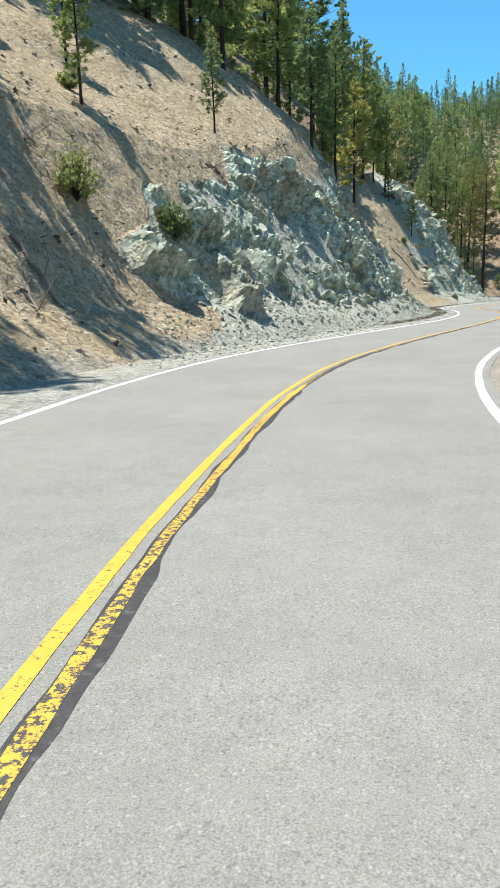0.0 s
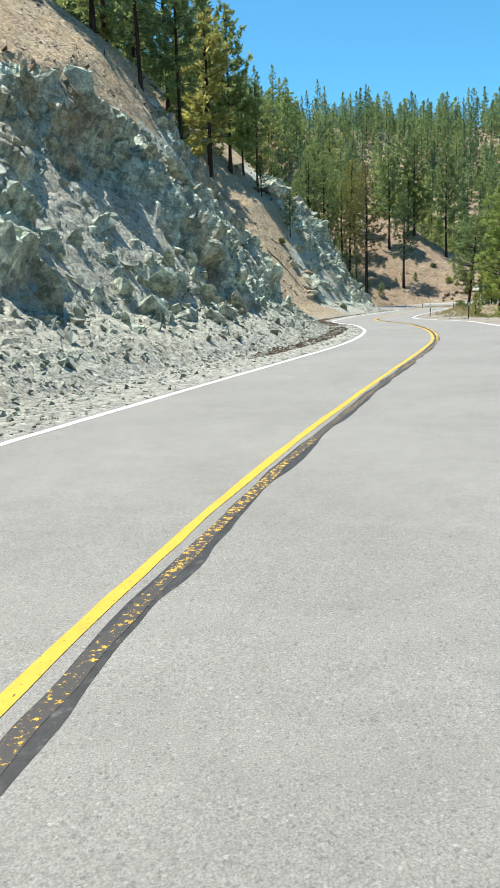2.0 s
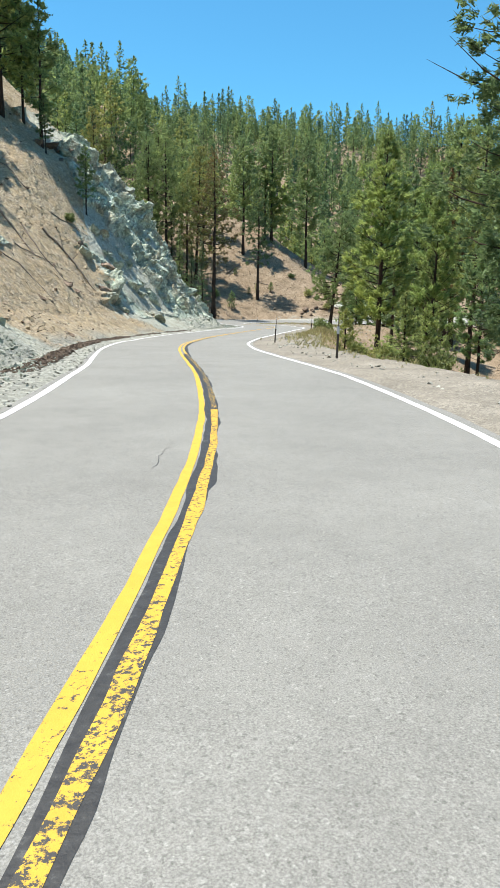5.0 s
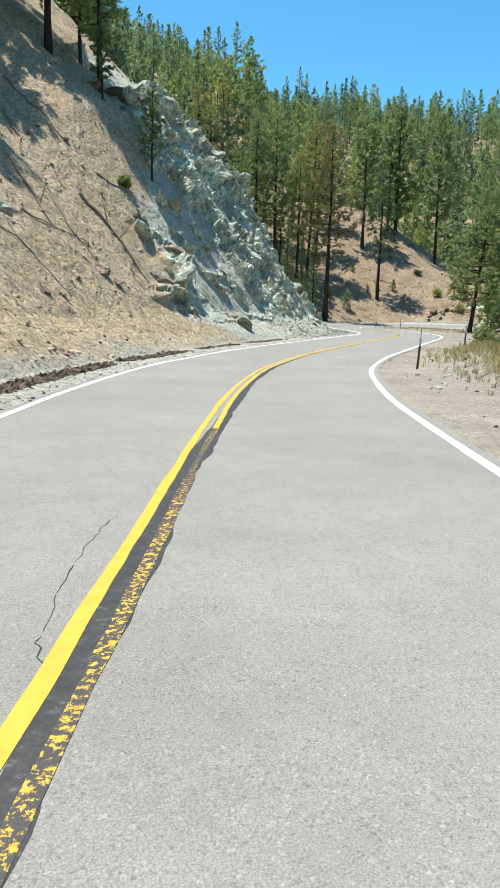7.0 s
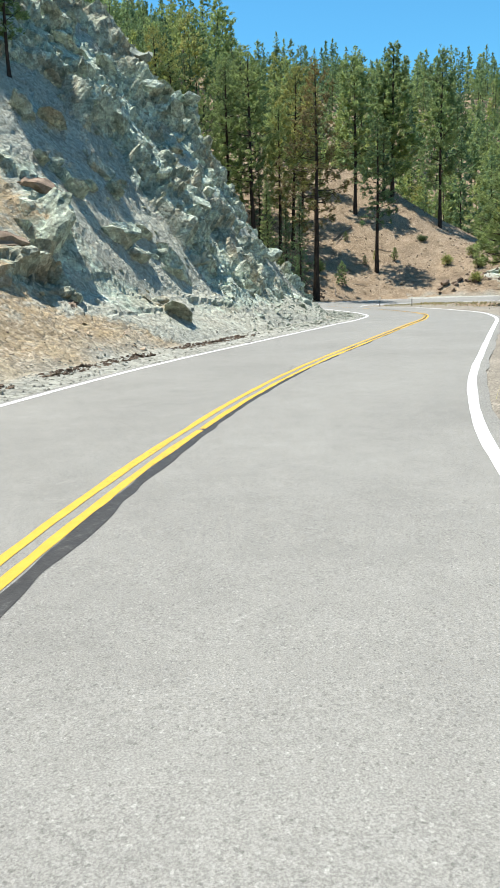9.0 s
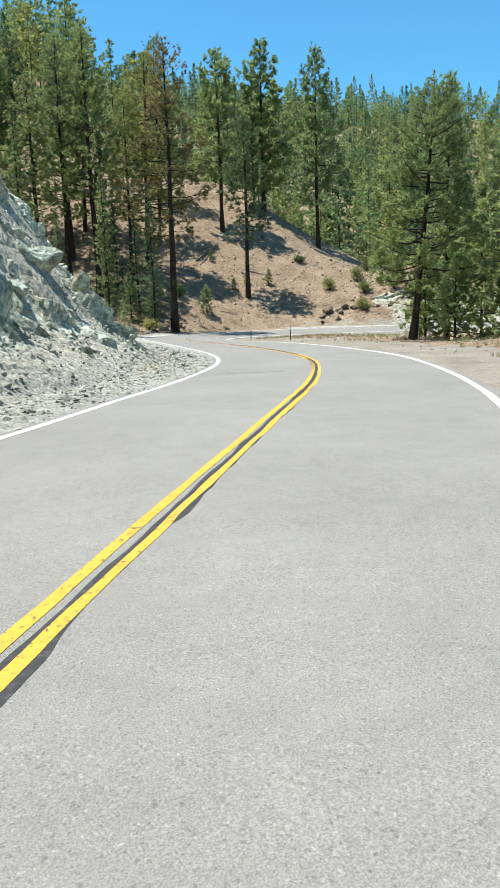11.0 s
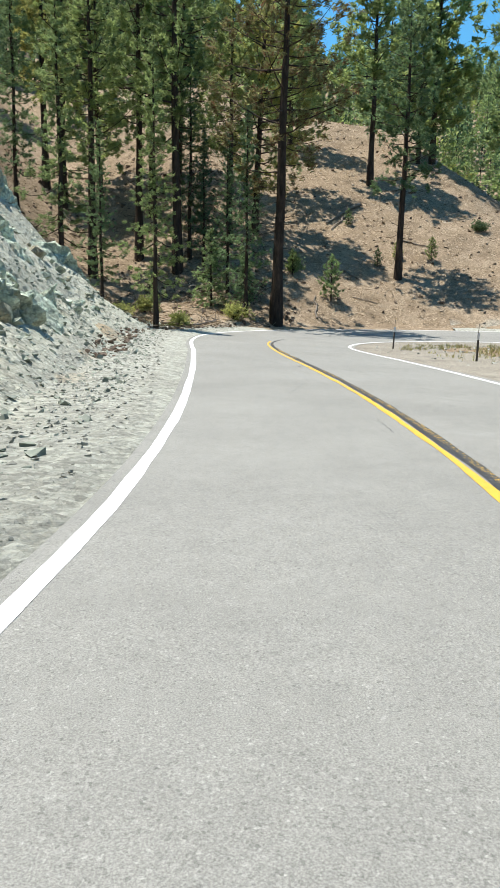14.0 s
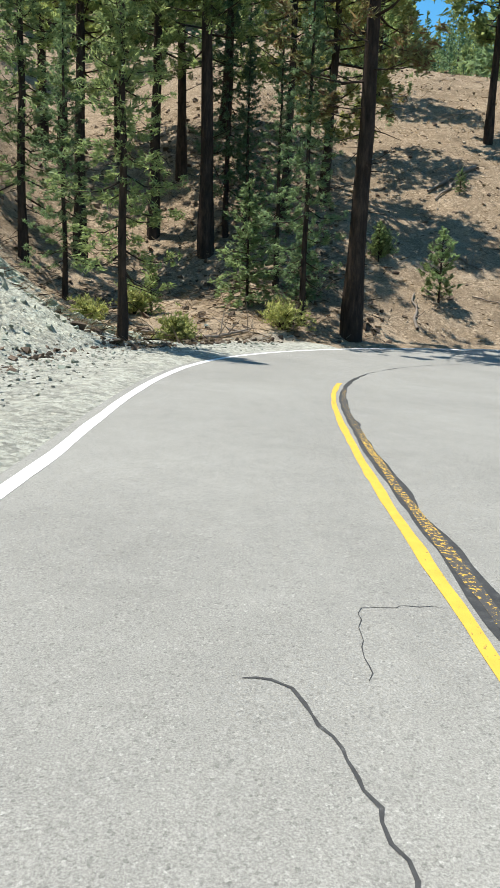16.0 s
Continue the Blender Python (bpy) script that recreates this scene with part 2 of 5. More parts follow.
M_BUSH = leaf_material("shrub_leaves", (0.15, 0.18, 0.065), (0.3, 0.335, 0.125), (0.44, 0.46, 0.21))
M_GRASS = leaf_material("dry_grass", (0.3, 0.25, 0.12), (0.45, 0.39, 0.2), (0.54, 0.5, 0.27))
M_DEADWOOD = plain_material("weathered_wood", (0.24, 0.2, 0.16), 0.9)
M_POST = plain_material("dark_post_plastic", (0.1, 0.085, 0.07), 0.7)
M_REFLECTOR = plain_material("white_reflector", (0.75, 0.75, 0.75), 0.35)


# ---- mesh helpers ----
def mesh_object(name, verts, faces, material, parent=None, smooth=False, label=""):
    me = bpy.data.meshes.new(name)
    verts = np.asarray(verts, dtype=np.float32)
    faces = np.asarray(faces, dtype=np.int32)
    n = faces.shape[1]
    me.vertices.add(len(verts))
    me.vertices.foreach_set("co", verts.ravel())
    me.loops.add(faces.size)
    me.loops.foreach_set("vertex_index", faces.ravel())
    me.polygons.add(len(faces))
    me.polygons.foreach_set("loop_start", np.arange(0, faces.size, n, dtype=np.int32))
    me.update(calc_edges=True)
    me.validate()
    me.polygons.foreach_set("use_smooth", np.full(len(me.polygons), bool(smooth)))
    me.materials.append(material)
    ob = new(name, me)
    ob.parent = parent
    if label:
        tagged(ob, label)
    return ob


def grid_faces(rows, cols):
    i = np.arange(rows * cols).reshape(rows, cols)
    return np.stack([i[:-1, :-1], i[:-1, 1:], i[1:, 1:], i[1:, :-1]], -1).reshape(-1, 4)


# ---- terrain ----
# centre line: the left stripe of the double yellow line
CENTRE = np.array([(-1.9, -60), (-1.7, -30), (-1.36, -7.99), (-1.07, 1.99), (-0.29, 7.79), (0.52, 12.22), (1.97, 17.44), (4.03, 22.54),
                   (7.49, 29.31), (10.51, 34.99), (13.73, 41.29), (16.41, 48.2), (18.38, 55.39), (19.63, 60.99), (20.82, 66.51), (22.35, 72.8),
                   (24.79, 80.51), (27.82, 86.89), (31.52, 93.08), (34.98, 98.72), (38.13, 103.85), (40.58, 108.53), (42.77, 113.51), (44.68, 120),
                   (45.83, 127.01), (46.49, 134), (47.02, 142.02), (47.85, 148.51), (49.24, 152.83), (51.77, 156.54), (55.49, 158.92), (60.53, 159.71),
                   (67, 157.6), (77, 152), (92, 144.5), (110, 138), (150, 128)])


def smooth_line(pts, step=0.5, soft=1.6):
    p = np.vstack([2 * pts[0] - pts[1], pts, 2 * pts[-1] - pts[-2]])
    out = []
    for i in range(1, len(p) - 2):
        n = max(4, int(np.linalg.norm(p[i + 1] - p[i]) / 0.25))
        t = np.linspace(0, 1, n, endpoint=False)[:, None]
        a, b, c, d = p[i - 1], p[i], p[i + 1], p[i + 2]
        out.append(0.5 * (2 * b + (c - a) * t + (2 * a - 5 * b + 4 * c - d) * t ** 2 + (3 * b - a - 3 * c + d) * t ** 3))
    q = np.vstack(out)
    s = np.concatenate([[0], np.cumsum(np.linalg.norm(np.diff(q, axis=0), axis=1))])
    u = np.arange(0, s[-1], step)
    q = np.stack([np.interp(u, s, q[:, 0]), np.interp(u, s, q[:, 1])], 1)
    r = int(3 * soft / step)
    w = np.exp(-0.5 * (np.arange(-r, r + 1) * step / soft) ** 2)
    w /= w.sum()
    pad = np.vstack([np.repeat(q[:1], r, 0), q, np.repeat(q[-1:], r, 0)])
    return np.stack([np.convolve(pad[:, j], w, "valid") for j in (0, 1)], 1)[r:-r]


LINE = smooth_line(CENTRE)
STEP = 0.5
TAN = np.gradient(LINE, axis=0)
TAN /= np.linalg.norm(TAN, axis=1)[:, None]
LEFT = np.stack([-TAN[:, 1], TAN[:, 0]], 1)
S = np.concatenate([[0], np.cumsum(np.linalg.norm(np.diff(LINE, axis=0), axis=1))])
BEND = int(np.argmax(LINE[:, 1]))  # the road's farthest point, in the last bend
YS = np.where(np.arange(len(LINE)) <= BEND, LINE[:, 1], 2 * LINE[BEND, 1] - LINE[:, 1])  # grows along the road
ROAD_Z = np.interp(YS, [-60, 0, 21, 40, 56, 82, 102, 120, 134, 170, 200], [0.15, 0.0, -0.17, -0.15, -0.07, -0.39, -0.19, -0.33, -0.31, -0.28, 0.2])
HALF_L = np.interp(YS, [0, 10, 20, 30, 40, 50, 60, 70, 80, 90, 100, 110, 130, 141, 148, 158], [3.37, 3.35, 3.62, 3.3, 3.02, 2.72, 2.78, 3.22, 3.6, 3.55, 3.2, 3.16, 3.16, 2.97, 3.3, 3.85])
HALF_R = np.interp(YS, [0, 10, 20, 30, 60, 70, 90, 110, 130, 140, 150, 160], [3.07, 3.14, 3.41, 3.52, 3.36, 3.28, 3.5, 3.26, 3.5, 3.85, 3.7, 3.4])
BANK = np.interp(YS, [130, 152, 175, 190], [0.0, 0.06, 0.06, 0.02])
TOE = np.interp(YS, [0, 20, 32, 50, 66, 80, 92, 105, 116, 135, 142, 150, 156, 165], [1.6, 1.7, 2.0, 1.9, 1.8, 1.8, 1.9, 1.8, 2.2, 2.7, 3.0, 2.9, 2.2, 1.8])
STEEP = np.interp(YS, [0, 24, 40, 55, 64, 71, 88, 93, 100, 122, 132, 138, 146, 150, 155, 158, 170, 190], [1.2, 1.45, 1.5, 1.7, 1.45, 1.05, 1.0, 1.5, 1.55, 1.52, 1.68, 1.68, 1.25, 1.05, 0.75, 0.58, 0.54, 0.5])
SHELF = np.interp(YS, [0, 60, 95, 104, 150, 160], [3.4, 3.2, 4.0, 9.0, 9.0, 4.0])


def lumps(x, y, scale, seed=0):
    """Smooth value noise, about -1 to 1."""
    x, y = np.asarray(x) / scale, np.asarray(y) / scale
    i, j = np.floor(x).astype(np.int64), np.floor(y).astype(np.int64)
    f, g = x - i, y - j
    f, g = f * f * (3 - 2 * f), g * g * (3 - 2 * g)

    def h(a, b):
        n = (a * 374761393 + b * 668265263 + seed * 1442695041) & 0x7FFFFFFF
        n = ((n ^ (n >> 13)) * 1274126177) & 0x7FFFFFFF
        return ((n ^ (n >> 16)) & 0xFFFF) / 32767.5 - 1
    return (h(i, j) * (1 - f) + h(i + 1, j) * f) * (1 - g) + (h(i, j + 1) * (1 - f) + h(i + 1, j + 1) * f) * g


def beside(x, y):
    """The nearest place on the centre line, and the distance from it, left positive."""
    x, y = np.ravel(x), np.ravel(y)
    k = np.empty(len(x), dtype=int)
    line = LINE
    for a in range(0, len(x), 20000):
        b = slice(a, a + 20000)
        k[b] = np.argmin((x[b, None] - line[None, :, 0]) ** 2 + (y[b, None] - line[None, :, 1]) ** 2, 1)
    v = np.stack([x - LINE[k, 0], y - LINE[k, 1]], 1)
    across = (v * LEFT[k]).sum(1)
    far = np.linalg.norm(v, axis=1)
    return k, np.where(far < 5, across, np.sign(across) * far)


def between(table, k):
    """The value of a table along the road at a fractional place."""
    i = np.minimum(k.astype(int), len(table) - 2)
    return table[i] + (table[i + 1] - table[i]) * (k - i)


def profile(k, d):
    """Height of the ground over the road level at a distance from the centre line, without detail."""
    u = np.maximum(d - between(HALF_L, k) - between(TOE, k), 0)
    m = between(STEEP, k)
    up = np.where(u < 2.3, 0.66 * u, 1.52 + (u - 2.3) * m)
    ys = between(YS, k)
    lip = np.interp(ys, [26, 40, 48, 80], [7.0, 8.2, 9.2, 10.0])  # where the cut ends and the hillside above it begins
    lean = np.minimum(m, np.interp(ys, [48, 80], [0.76, 0.9]))
    up = np.where(u > lip, 1.52 + (lip - 2.3) * m + (u - lip) * lean, up)
    crest = np.interp(ys, [150, 158, 164, 172], [44.0, 38.0, 37.0, 33.0])
    hi = 1.52 + (lip - 2.3) * m + (crest - lip) * lean
    far = np.interp(u - crest, [0, 80, 290, 400], [0.0, -3.0, 108.0, 98.0])
    ridge = np.interp(u - crest, [0, 80, 290, 400], [0.0, 32.0, 118.0, 108.0])
    far = far + (ridge - far) * np.interp(between(LINE[:, 0], k) + between(LEFT[:, 0], k) * d, [48, 80], [1.0, 0.0])
    up = np.where(u > crest, hi + far, up)
    up = up + np.interp(ys, [161, 167], [0, 0.55]) * np.clip(u, 0, 5)
    v = np.maximum(-d - between(HALF_R, k) - between(SHELF, k), 0)
    dn = -np.minimum(v, 9) * 0.34
    dn = np.where(v > 34, dn + (v - 34) * 0.28, dn)
    dn = np.where(v > 280, -3.06 + 68.9 - (v - 280) * 0.1, dn)
    return np.where(d > 0, up, dn)


def height(x, y):
    """Height of the bare ground."""
    shape = np.shape(x)
    x, y = np.ravel(x), np.ravel(y)
    k, d = beside(x, y)
    away = np.clip((np.abs(d) - 6.5) / 12, 0, 1)
    k = np.clip(k + np.clip(((x - LINE[k, 0]) * TAN[k, 0] + (y - LINE[k, 1]) * TAN[k, 1]) / STEP, -0.5, 0.5), 0, len(LINE) - 1.01)
    rise = profile(k, d)
    # the gully that comes down behind the rock spur
    along = (x - 44.0) * -0.22 + (y - 155.0) * 0.975
    across = np.abs((x - 44.0) * 0.975 + (y - 155.0) * 0.22)
    w = np.clip(across / 13.0, 0, 1)
    w = np.clip(w * w * (3 - 2 * w) + np.clip((2.5 - along) / 4.0, 0, 1) + np.clip((along - 45) / 60, 0, 1), 0, 1)
    floor = 0.13 * np.maximum(along - 4, 0) + 0.36 * np.maximum(along - 14, 0)
    rise = np.where((d > 0) & (rise > floor), floor + (rise - floor) * w, rise)
    # the knoll falls away to the east
    east = np.interp(x, [73, 80, 88, 104], [1.0, 0.75, 0.48, 0.3])
    knoll = (d > 0) & (between(YS, k) > 150)
    hump = np.clip((95 - d) / 40, 0, 1)
    rise = np.where(knoll, rise * (1 - (1 - east) * hump), rise)
    rise = rise - np.where(d > 0, np.clip(d - 110, 0, 220) * 0.42 * np.interp(x, [40, 90, 200], [0.0, 0.1, 0.38]), 0)
    h = between(ROAD_Z, k) + between(BANK, k) * np.clip(d, -5, 6) + rise
    h += away * (0.7 * lumps(x, y, 9, 1) + 0.25 * lumps(x, y, 2.7, 2)) + np.clip((np.abs(d) - 40) / 60, 0, 1) * (7 * lumps(x, y, 70, 3) + 3 * lumps(x, y, 28, 4))
    h += 0.55 * np.exp(-(((x - 35.2) * 0.5 + (y - 84.6) * 0.866) / 4.6) ** 2 - (((x - 35.2) * 0.866 - (y - 84.6) * 0.5) / 1.5) ** 2)
    h += 15.0 * np.exp(-((x - 57) / 15) ** 2 - ((y - 270) / 40) ** 2) - 7.0 * np.clip((x - 68) / 15, 0, 1) * np.exp(-((y - 270) / 60) ** 2)  # the high point of the far ridge
    h += 0.05 * lumps(x, y, 0.9, 5) * np.clip((np.abs(d) - 5) / 2, 0, 1)
    return h.reshape(shape)


# ---- end of terrain ----


def cell_relief(s, d, size, seed, tilt, lean=0.65):
    """Broken blocks: every cell of a jittered lattice is a tilted facet at a depth of its own."""
    i0, j0 = np.floor(s / size).astype(np.int64), np.floor(d / size).astype(np.int64)
    best = np.full(s.shape, 1e9)
    out = np.zeros(s.shape)

    def rnd(a, b, n):
        v = (a * 73856093 + b * 19349663 + (seed * 31 + n) * 83492791) & 0x7FFFFFFF
        v = ((v ^ (v >> 13)) * 1274126177) & 0x7FFFFFFF
        return ((v ^ (v >> 15)) & 0xFFFF) / 65535.0
    for a in (-1, 0, 1):
        for b in (-1, 0, 1):
            i, j = i0 + a, j0 + b
            cs, cd = (i + rnd(i, j, 1)) * size, (j + rnd(i, j, 2)) * size
            dist = (s - cs) ** 2 + (d - cd) ** 2
            z = (rnd(i, j, 3) - 0.5) * size + tilt * ((rnd(i, j, 4) - 0.5) * (s - cs) + (rnd(i, j, 5) - lean) * (d - cd))
            near = dist < best
            best = np.where(near, dist, best)
            out = np.where(near, z, out)
    return out


def rockiness(y, u):
    """Where rock breaks out of the cut: along the road by y, up the slope by u."""
    wob = 2.2 * lumps(y, u, 5, 31) + 1.1 * lumps(y, u, 1.7, 32)

    def patch(a, b, top, soft=2.5):
        return np.clip((y - a) / soft, 0, 1) * np.clip((b - y) / soft, 0, 1) * np.clip((top - u + wob) / 1.2, 0, 1)
    r = patch(20, 69, np.interp(y, [20, 25, 29, 32, 36, 45, 62, 69], [1.5, 2.6, 4.6, 6.2, 7.0, 7.6, 7.0, 3.6]))
    start = np.clip((y - 85.4 - 0.72 * np.maximum(u, 0) + 0.6 * wob) / 3.2, 0, 1)  # the soil lies slanting over the rock
    apron = np.clip((u + 0.35 * wob - np.interp(y, [88, 91, 95], [1.2, 0.5, -1.0])) / 0.8, 0, 1)
    r = np.maximum(r, patch(86, 156, np.interp(y, [86, 97, 104, 112, 156], [13, 13, 16, 18, 18])) * start * apron)
    r = np.maximum(r, 0.85 * patch(163, 184, 4.5))
    r = np.maximum(r, 0.8 * patch(66, 84, 10) * (lumps(y, u, 3.5, 33) > 0.5) * (u > 6))
    return np.clip(r + 0.25 * wob * (r > 0.05) * (r < 0.9), 0, 1)


# single crags that stand out of the cut and one hollow under a ledge: x, y, half width along the road, half height in plan, how far out
KNOBS = [(2.5, 42.2, 1.9, 0.45, -0.7), (1.9, 42.8, 2.5, 0.4, 0.9), (-1.3, 30.3, 1.1, 1.5, 1.1), (0.2, 34.4, 1.2, 0.7, 0.7), (6.4, 45.6, 1.4, 1.5, 0.9), (4.2, 44.0, 0.9, 0.9, 0.55),
         (27.6, 105.0, 1.3, 1.0, 0.7), (26.0, 111.6, 1.7, 1.2, 1.0), (22.2, 109.4, 1.5, 1.2, 0.9), (24.2, 104.4, 0.9, 0.7, 0.6), (23.0, 96.4, 0.8, 0.6, 0.55), (28.8, 113.8, 1.3, 1.2, 0.8)]


def knob(x, y, along, above, ss, u):
    """1 on a crag, 0 off it, with steep uneven sides."""
    k, d = beside(np.array([x]), np.array([y]))
    s0, u0 = S[k[0]], d[0] - HALF_L[k[0]] - TOE[k[0]]
    a = np.abs(ss - s0 + 0.5 * lumps(ss, u, 1.3, 56)) / along
    b = np.abs(u - u0 + 0.4 * lumps(ss, u, 0.9, 57)) / above
    return np.clip((1.05 - np.maximum(a, b)) * 3.2, 0, 1)


CUTS = []  # surface places of the cut, on which loose stones lie


# the cut above the road, as a fine strip along its edge
def build_cut(y0, y1, reach):
    k0, k1 = int(np.searchsorted(YS, y0)), int(np.searchsorted(YS, y1))
    s = np.arange(S[k0], S[k1], 0.12)
    fine = np.concatenate([np.arange(0, min(reach, 11), 0.085), np.arange(11, max(reach, 11), 0.24)])
    kk = np.interp(s, S, np.arange(len(S)))
    base = np.stack([np.interp(kk, np.arange(len(S)), LINE[:, j]) for j in (0, 1)], 1)
    nrm = np.stack([np.interp(kk, np.arange(len(S)), LEFT[:, j]) for j in (0, 1)], 1)
    half = between(HALF_L, kk) + 0.14
    D = half[:, None] + fine[None, :]
    X = base[:, 0:1] + nrm[:, 0:1] * D
    Y = base[:, 1:2] + nrm[:, 1:2] * D
    ys = np.repeat(between(YS, kk)[:, None], len(fine), 1)
    U = D - (between(HALF_L, kk) + between(TOE, kk))[:, None]
    Z = height(X, Y) - 0.02
    R = rockiness(ys, U)
    SS = np.repeat(s[:, None], len(fine), 1)
    face = np.clip((U + 0.2) / 2.0, 0, 1) * np.clip((reach - 0.2 - fine[None, :]) / 2, 0, 1)
    face = face * np.clip((ys - y0) / 3, 0, 1) * np.clip((y1 - ys) / 4, 0, 1)
    V = D * 1.7  # the way up the slope's face
    wS, wV = SS + 0.7 * lumps(SS, V, 2.6, 41), V + 0.7 * lumps(SS, V, 2.6, 42)
    # the beds dip along the road: blocks are longer that way than across
    aS, aD = (wS * 0.8 - wV * 0.6) / 1.5, wS * 0.6 + wV * 0.8
    crag = np.clip(0.12 + 2.2 * lumps(aS, aD, 4.4, 45) + 0.9 * lumps(aS, aD, 1.7, 46) + 0.3 * np.clip((U - 4) / 5, 0, 1), 0, 1)
    for x, y, along, above, _ in KNOBS:
        crag = np.maximum(crag, knob(x, y, along, above, SS, U))
    chute = np.clip(1.6 - np.abs(ys - 37.5) / 2.4, 0, 1) * np.clip(1.6 - np.abs(U - 3.9) / 1.3, 0, 1)  # smooth scree under the ledge
    crag = crag * (1 - 0.85 * chute) * np.clip((U - np.interp(ys, [64, 96], [1.5, 0.8])) / 2.4, 0.05, 1)
    bold = np.clip((crag - 0.32) / 0.3, 0, 1)
    bold = bold * bold * (3 - 2 * bold)
    aS, aD = aS + 0.2 * lumps(SS, V, 1.4, 48) + 0.1 * lumps(SS, V, 0.5, 52), aD + 0.25 * lumps(SS, V, 1.4, 49) + 0.12 * lumps(SS, V, 0.5, 53)
    rough = (0.35 * lumps(aS, aD, 3.6, 47) + 0.34 * bold + (0.08 + 0.75 * bold) * 0.62 * cell_relief(aS, aD, 2.1, 2, 1.6, 0.72)
             + (0.06 + 0.52 * bold) * cell_relief(aS, aD, 1.05, 3, 1.6, 0.7) + (0.12 + 0.42 * bold) * cell_relief(aS * 0.9, aD, 0.5, 5, 1.4, 0.7) + (0.16 + 0.16 * bold) * cell_relief(aS * 0.8, aD, 0.27, 6, 1.2))
    soil = 0.09 * cell_relief(SS, D, 0.5, 4, 0.9) + 0.2 * lumps(SS, D * 0.35, 1.6, 43) + 0.05 * lumps(SS, D, 0.35, 44)
    disp = face * (np.interp(ys, [62, 90], [0.62, 0.74]) * R * R * rough * np.interp(ys, [130, 150], [1, 0.7]) + (1 - R) * soil)
    for x, y, along, above, push in KNOBS:
        disp = disp + 0.7 * push * knob(x, y, along, above, SS, U) * (1 + 0.35 * cell_relief(aS, aD, 1.1, 7, 1.4))
    out = np.sqrt(0.5)
    X = X - nrm[:, 0:1] * disp * out
    Y = Y - nrm[:, 1:2] * disp * out
    Z = Z + disp * out
    edge = np.clip((fine[None, :] - reach + 1.7) / 1.6, 0, 1)
    Z = Z - edge * 0.5 + (0.06 * np.clip(fine[None, :] / 0.5, 0, 1) + 0.012) * (1 - edge)
    verts = np.stack([X, Y, Z], -1).reshape(-1, 3)
    CUTS.append((verts, ys.ravel(), U.ravel(), R.ravel()))
    faces = grid_faces(len(s), len(fine))
    rf = R.ravel()[faces].mean(1)
    yf = ys.ravel()[faces].mean(1)
    parts = [("cut_slope", rf <= 0.5, "tan gravelly soil bank cut into the hillside above the road"),
             ("rock_outcrop", (rf > 0.5) & (yf < 78), "broken grey-green serpentine rock face in the road cut"),
             ("rock_outcrop", (rf > 0.5) & (yf >= 78) & (yf < 160), "pale blocky grey-green rock spur above the bend"),
             ("rock_outcrop", (rf > 0.5) & (yf >= 160), "low dark broken rock bank at the foot of the knoll")]
    for name, pick, label in parts:
        f = faces[pick]
        if not len(f):
            continue
        used, inv = np.unique(f, return_inverse=True)
        ob = mesh_object(name, verts[used], inv.reshape(f.shape), M_SLOPE)
        a = ob.data.attributes.new("rock", "FLOAT", "POINT")
        a.data.foreach_set("value", (R * np.clip(0.22 + 1.5 * crag, 0, 1) * np.interp(ys, [80, 89, 99], [1, 0.7, 1])).ravel()[used].astype(np.float32))
        a = ob.data.attributes.new("hill", "FLOAT", "POINT")
        a.data.foreach_set("value", np.clip((ys - 152) / 4, 0, 1).ravel()[used].astype(np.float32))
        a = ob.data.attributes.new("scree", "FLOAT", "POINT")
        a.data.foreach_set("value", (R * np.interp(ys, [80, 89, 100], [1, 0.55, 1])).ravel()[used].astype(np.float32))
        a = ob.data.attributes.new("toe", "FLOAT", "POINT")
        a.data.foreach_set("value", np.clip(0.6 - (U + 0.5 * lumps(SS, D, 1.1, 47)) * 0.8, 0, 1).ravel()[used].astype(np.float32))
        tagged(ob, label, "slope" if name == "cut_slope" else "rock face", kind="structure")


build_cut(-8, 157, 25.2)
build_cut(160, 190, 8.0)


def build_ground():
    """One sheet from the roadside to the horizon, finer near the road; it lies under the road and the cut."""
    gx = np.concatenate([[-3000, -1500, -800, -500, -360], np.arange(-260, -44, 9), np.arange(-44, 120, 0.9), np.arange(120, 380, 8), [420, 560, 800, 1500, 3000]])
    gy = np.concatenate([[-3000, -1500, -700, -300], np.arange(-160, -30, 9), np.arange(-30, 215, 0.9), np.arange(215, 560, 8), [600, 750, 1000, 1600, 3200]])
    X, Y = np.meshgrid(gx, gy)
    k, d = beside(X, Y)
    k, d = k.reshape(X.shape), d.reshape(X.shape)
    Z = height(X, Y)
    right = -d - HALF_R[k]
    left = d - HALF_L[k]
    Z -= np.where((left < 0.6) & (right < 0.6), 0.35, 0)
    Z -= np.where((left >= 0.6) & (left < 22.5) & (YS[k] > -9) & (YS[k] < 155), 1.4, 0)
    Z -= np.where((left >= 0.6) & (left < 6.0) & (YS[k] >= 161.5) & (YS[k] < 189), 0.9, 0)
    Z -= np.where((right >= 0.6) & (right < 4.2), 0.12, 0)
    ob = mesh_object("ground", np.stack([X, Y, Z], -1).reshape(-1, 3), grid_faces(len(gy), len(gx)), M_GROUND, smooth=True)
    tagged(ob, "reddish-tan dry forest soil with scattered stones", "ground", kind="structure")


build_ground()


